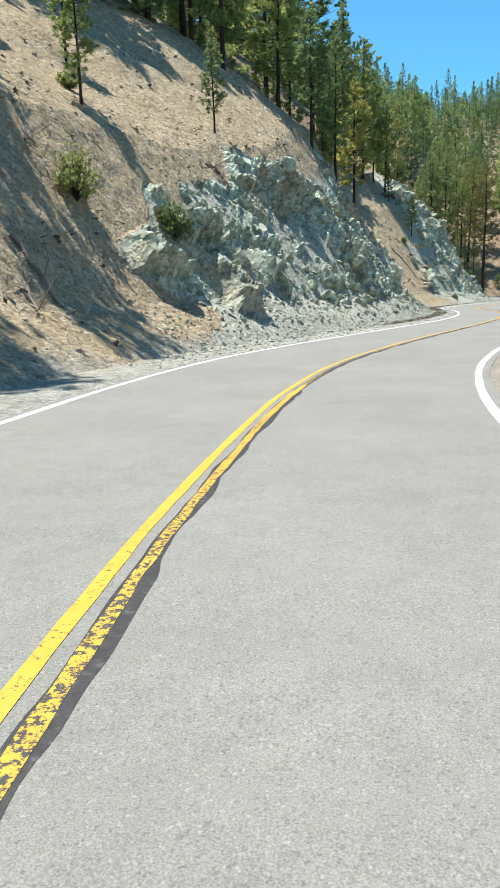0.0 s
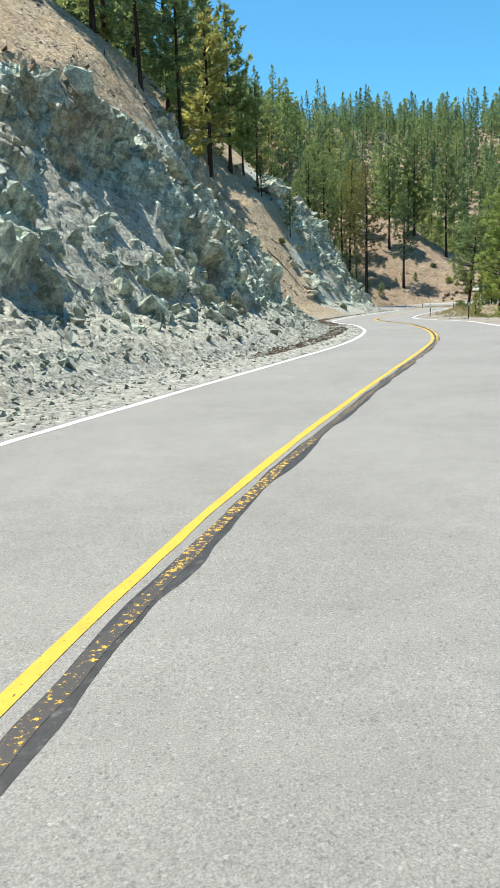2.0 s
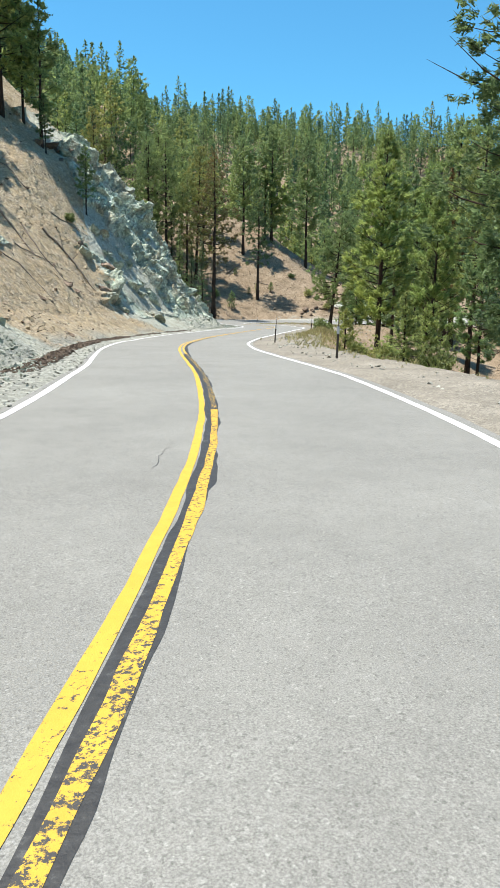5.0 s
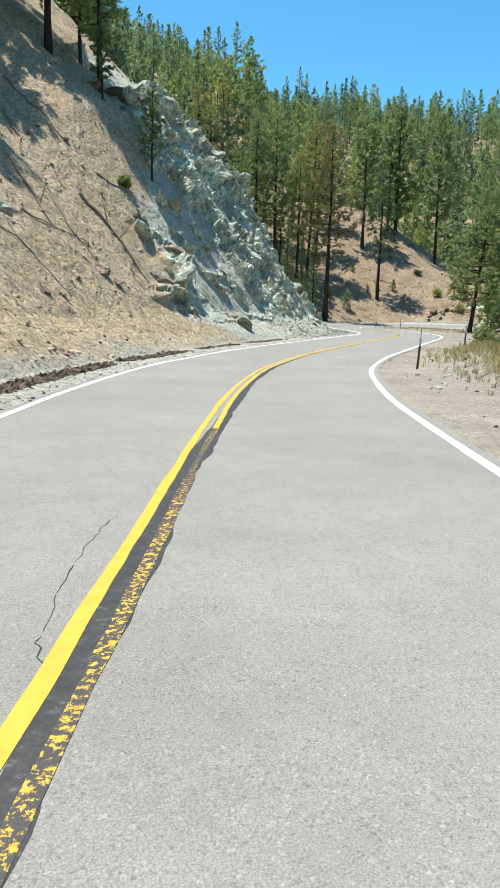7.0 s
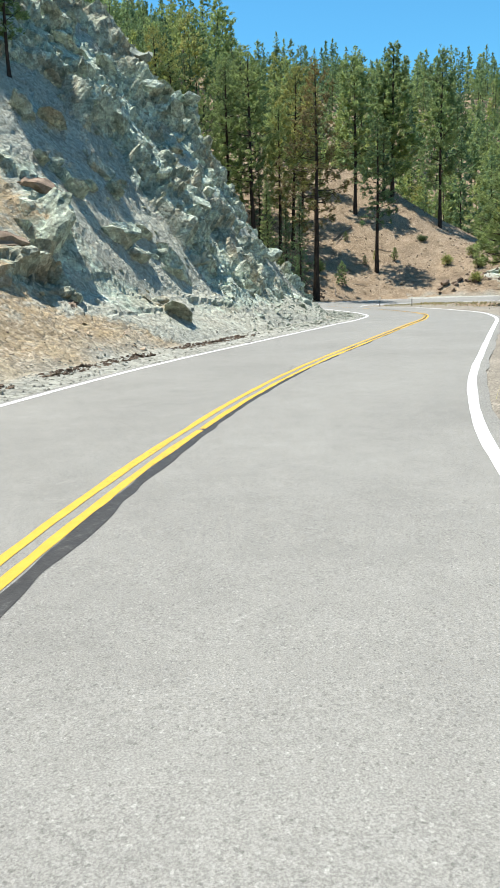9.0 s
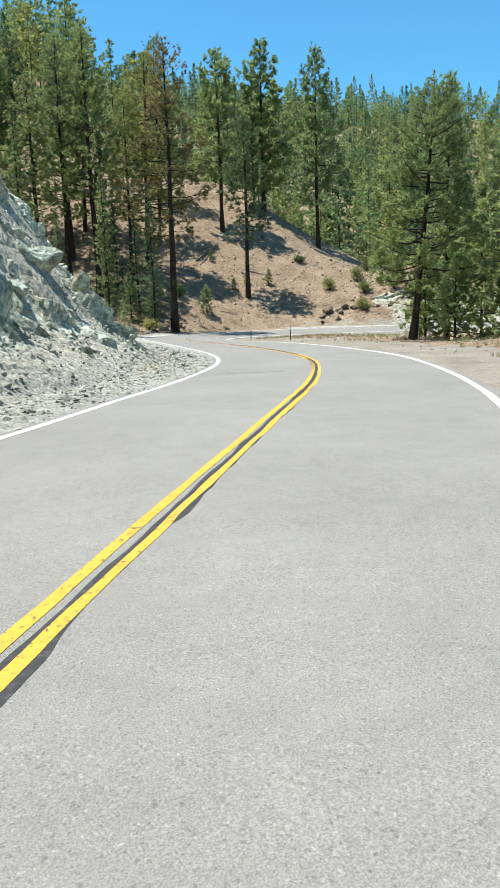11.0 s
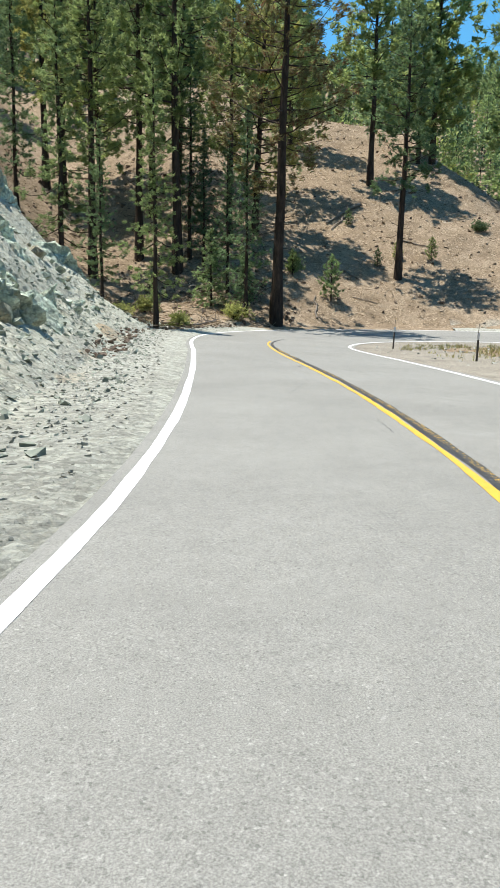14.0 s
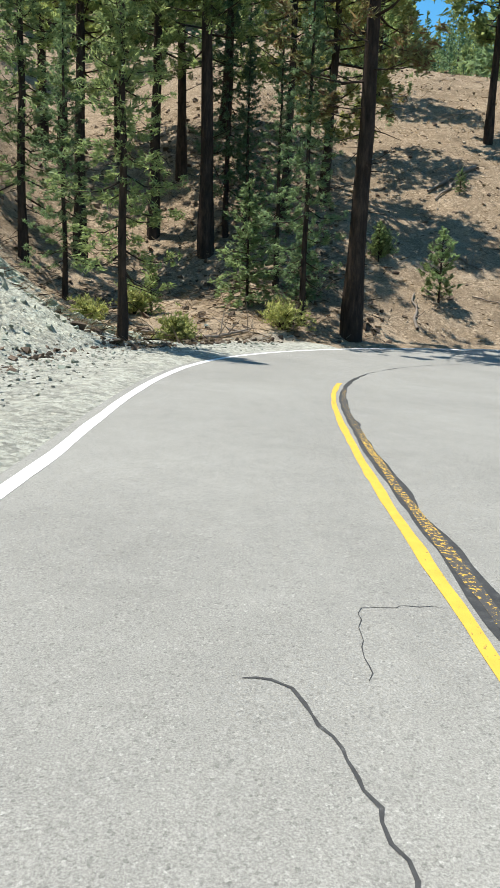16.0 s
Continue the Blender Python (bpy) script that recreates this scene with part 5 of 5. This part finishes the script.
litter("brown twigs and needles littering the gully floor", 7000, 31, gully_floor, 0.6)
litter("dry twigs and needles littering the knoll", 5000, 32, knoll, 0.5)
litter("dry twigs lying on the soil bank", 600, 33, on_cut(2, 100, 0.8, 17.0, 0.0, 0.3), 0.45)
rubble("slope_stones", "stones and clods on the gully floor", 2600, 34, gully_floor, (0.04, 0.36), M_CLOD, 0.7, 3.5)


def dead_branch(points, thick, name="branch", label="bleached dead branch lying on the slope", category="branch", seed=1, twigs=4):
    """A fallen limb that follows the ground through the given places."""
    rng = np.random.default_rng(seed)
    p = np.array(points, dtype=float)
    t = np.linspace(0, 1, 9)
    src = np.linspace(0, 1, len(p))
    x, y = np.interp(t, src, p[:, 0]), np.interp(t, src, p[:, 1])
    x, y = x + rng.normal(0, 0.06, 9), y + rng.normal(0, 0.06, 9)
    z = np.array([surface(a, b) for a, b in zip(x, y)]) + thick * 0.8 + 0.03
    path = np.stack([x, y, z], 1)
    chunks = [tube(path, np.linspace(thick, thick * 0.45, 9), 7)]
    for i in range(twigs):
        a = path[2 + i % 6]
        d = rng.normal(0, 0.45, 3) + np.array([0, 0, 0.35])
        chunks.append(tube(np.stack([a, a + d * 0.5, a + d + rng.normal(0, 0.1, 3)]), np.array([thick * 0.4, thick * 0.25, thick * 0.1]), 4))
    v, f = join(chunks)
    c = np.array([x[0], y[0], z[0]])
    ob = mesh_object(name, v - c, f, M_DEADWOOD, smooth=True)
    ob.location = c
    return tagged(ob, label, category, "dead wood")


LOG = "dark fallen log lying across the knoll"
dead_branch([(62.1, 182.3), (60.0, 181.0), (58.4, 179.6)], 0.16, "log", LOG, "log", 1, 3)
dead_branch([(61.0, 181.2), (58.6, 178.6)], 0.11, "log", LOG, "log", 2, 3)
for i, pts in enumerate([[(16.0, 89.0), (17.1, 89.9), (18.9, 92.5)], [(16.6, 93.5), (17.6, 91.8), (19.4, 90.4)], [(18.2, 95.0), (19.9, 94.4), (21.4, 93.2)], [(15.0, 86.0), (16.6, 86.6), (18.0, 86.0)],
                         [(14.0, 100.0), (15.5, 98.8), (17.3, 97.7)], [(15.0, 93.1), (16.2, 91.8), (17.1, 89.9)], [(18.9, 97.4), (20.3, 98.2), (21.6, 98.7)], [(14.2, 97.6), (15.2, 96.2), (15.4, 94.6)],
                         [(-1.9, 37.4), (-1.4, 37.8), (-0.7, 37.5)], [(-1.5, 38.2), (-1.2, 37.6), (-0.8, 36.9)], [(-5.8, 19.3), (-5.2, 17.8)], [(-6.4, 20.4), (-5.0, 19.6)], [(-7.2, 25.0), (-7.0, 25.6)],
                         [(44.2, 158.6), (45.8, 159.8)], [(45.2, 158.8), (46.9, 161.2)], [(46.2, 160.9), (47.8, 160.8)], [(43.0, 159.5), (44.8, 160.4)], [(54.3, 165.4), (54.8, 168.0)], [(57.6, 168.4), (59.4, 168.0)],
                         [(58.0, 172.0), (59.0, 170.6)], [(64.0, 176.0), (65.8, 175.0)], [(41.0, 157.8), (42.6, 158.9)]]):
    dead_branch(pts, 0.035 + 0.02 * (i % 3), seed=20 + i)


# ---- roadside posts ----
def marker_post(x, y, tall, turn, lean=0.0):
    root = new("marker_post")
    tagged(root, "thin dark roadside marker post with a white reflector", "marker post", "marker posts")
    bm = bmesh.new()
    bmesh.ops.create_cube(bm, size=1, matrix=Matrix.Translation((0, 0, tall * 0.36)) @ Matrix.Diagonal((0.075, 0.03, tall * 0.8, 1)))
    bmesh.ops.bevel(bm, geom=bm.edges[:], offset=0.008, segments=1, affect="EDGES")
    me = bpy.data.meshes.new("stake")
    bm.to_mesh(me)
    bm.free()
    me.materials.append(M_POST)
    new("stake", me).parent = root
    bm = bmesh.new()
    bmesh.ops.create_cube(bm, size=1, matrix=Matrix.Translation((0, 0, tall * 0.87)) @ Matrix.Diagonal((0.085, 0.036, tall * 0.23, 1)))
    bmesh.ops.bevel(bm, geom=bm.edges[:], offset=0.012, segments=2, affect="EDGES")
    me = bpy.data.meshes.new("reflector")
    bm.to_mesh(me)
    bm.free()
    me.materials.append(M_REFLECTOR)
    new("reflector", me).parent = root
    v, f = tube([(0, 0, tall * 0.96), (0, 0, tall * 1.3)], np.array([0.012, 0.01]), 6)
    mesh_object("rod", v, f, M_POST, root, label="thin metal rod on top of the post")
    root.matrix_world = pose(x, y, float(height(np.array([x]), np.array([y]))[0]) - 0.02, 0, lean, turn)


for x, y, tall, turn, lean in [(29.4, 78.9, 1.05, -30, 3), (36.4, 89.5, 1.1, -35, 2), (24.9, 61.9, 1.1, -20, 1), (53.3, 139.2, 1.0, 0, 0), (54.2, 149.8, 1.1, -20, 2)]:
    marker_post(x, y, tall, turn, lean)


# ---- cracks and tar strips on the road ----
def road_crack(points, wide, label, seed):
    rng = np.random.default_rng(seed)
    p = np.array(points, dtype=float)
    n = max(12, int(np.linalg.norm(np.diff(p, axis=0), axis=1).sum() / 0.07))
    t = np.linspace(0, 1, n)
    src = np.concatenate([[0], np.cumsum(np.linalg.norm(np.diff(p, axis=0), axis=1))])
    src /= src[-1]
    q = np.stack([np.interp(t, src, p[:, 0]), np.interp(t, src, p[:, 1])], 1) + rng.normal(0, 0.012, (n, 2))
    d = np.gradient(q, axis=0)
    d /= np.linalg.norm(d, axis=1)[:, None] + 1e-9
    nrm = np.stack([-d[:, 1], d[:, 0]], 1)
    w = (wide * rng.uniform(0.5, 1.2, n) * np.minimum(1, np.minimum(t, 1 - t) * 12 + 0.25))[:, None]
    k, off = beside(q[:, 0], q[:, 1])
    z = ROAD_Z[k] + BANK[k] * off + 0.0025
    a, b = q + nrm * w / 2, q - nrm * w / 2
    verts = np.concatenate([np.column_stack([a, z]), np.column_stack([b, z])])
    i = np.arange(n - 1)
    faces = np.stack([i, i + n, i + n + 1, i + 1], 1)
    tagged(mesh_object("road_crack", verts, faces, M_TAR), label, "road crack", kind="structure")


CRACK, STRIP = "thin dark winding crack in the asphalt", "black tar strip sealing a transverse crack"
road_crack([(35.6, 110.4), (37.2, 109.5), (38.74, 108.81), (39.75, 108.48)], 0.1, STRIP, 1)
road_crack([(40.11, 115.0), (40.75, 114.89)], 0.07, STRIP, 2)
road_crack([(45.55, 137.35), (45.75, 137.3), (45.88, 136.9), (46.02, 136.1)], 0.018, STRIP, 3)
road_crack([(45.98, 135.0), (46.28, 135.15), (46.5, 135.6)], 0.045, STRIP, 4)
road_crack([(43.15, 117.1), (43.3, 116.75), (43.34, 116.0)], 0.025, STRIP, 5)
road_crack([(41.05, 110.55), (41.25, 110.5), (41.62, 110.85)], 0.032, STRIP, 6)
for i, pts in enumerate([[(41.18, 110.79), (41.63, 110.96)], [(40.93, 110.23), (40.6, 109.27)], [(19.61, 62.03), (19.38, 61.14), (19.27, 60.45), (19.22, 59.73), (19.3, 59.3)],
                         [(8.08, 32.01), (7.51, 31.02), (7.09, 30.29), (6.9, 29.39), (6.86, 28.56), (6.94, 28.2)],
                         [(45.51, 130.93), (45.33, 130.64), (45.11, 129.95), (44.98, 129.65), (44.79, 129.26), (44.8, 129.05), (44.92, 128.83)],
                         [(45.41, 126.12), (45.23, 124.91)], [(16.14, 48.05), (15.92, 47.8), (15.6, 46.9)],
                         [(21.32, 70.76), (21.46, 71.76), (21.65, 72.35)], [(22.64, 69.18), (22.72, 69.05)], [(28.11, 87.5), (28.32, 88.08), (28.54, 88.65)], [(46.1, 137.3), (46.2, 138.03), (46.42, 138.12), (46.69, 138.11)]]):
    road_crack(pts, 0.006 if i != 5 else 0.008, CRACK, 10 + i)
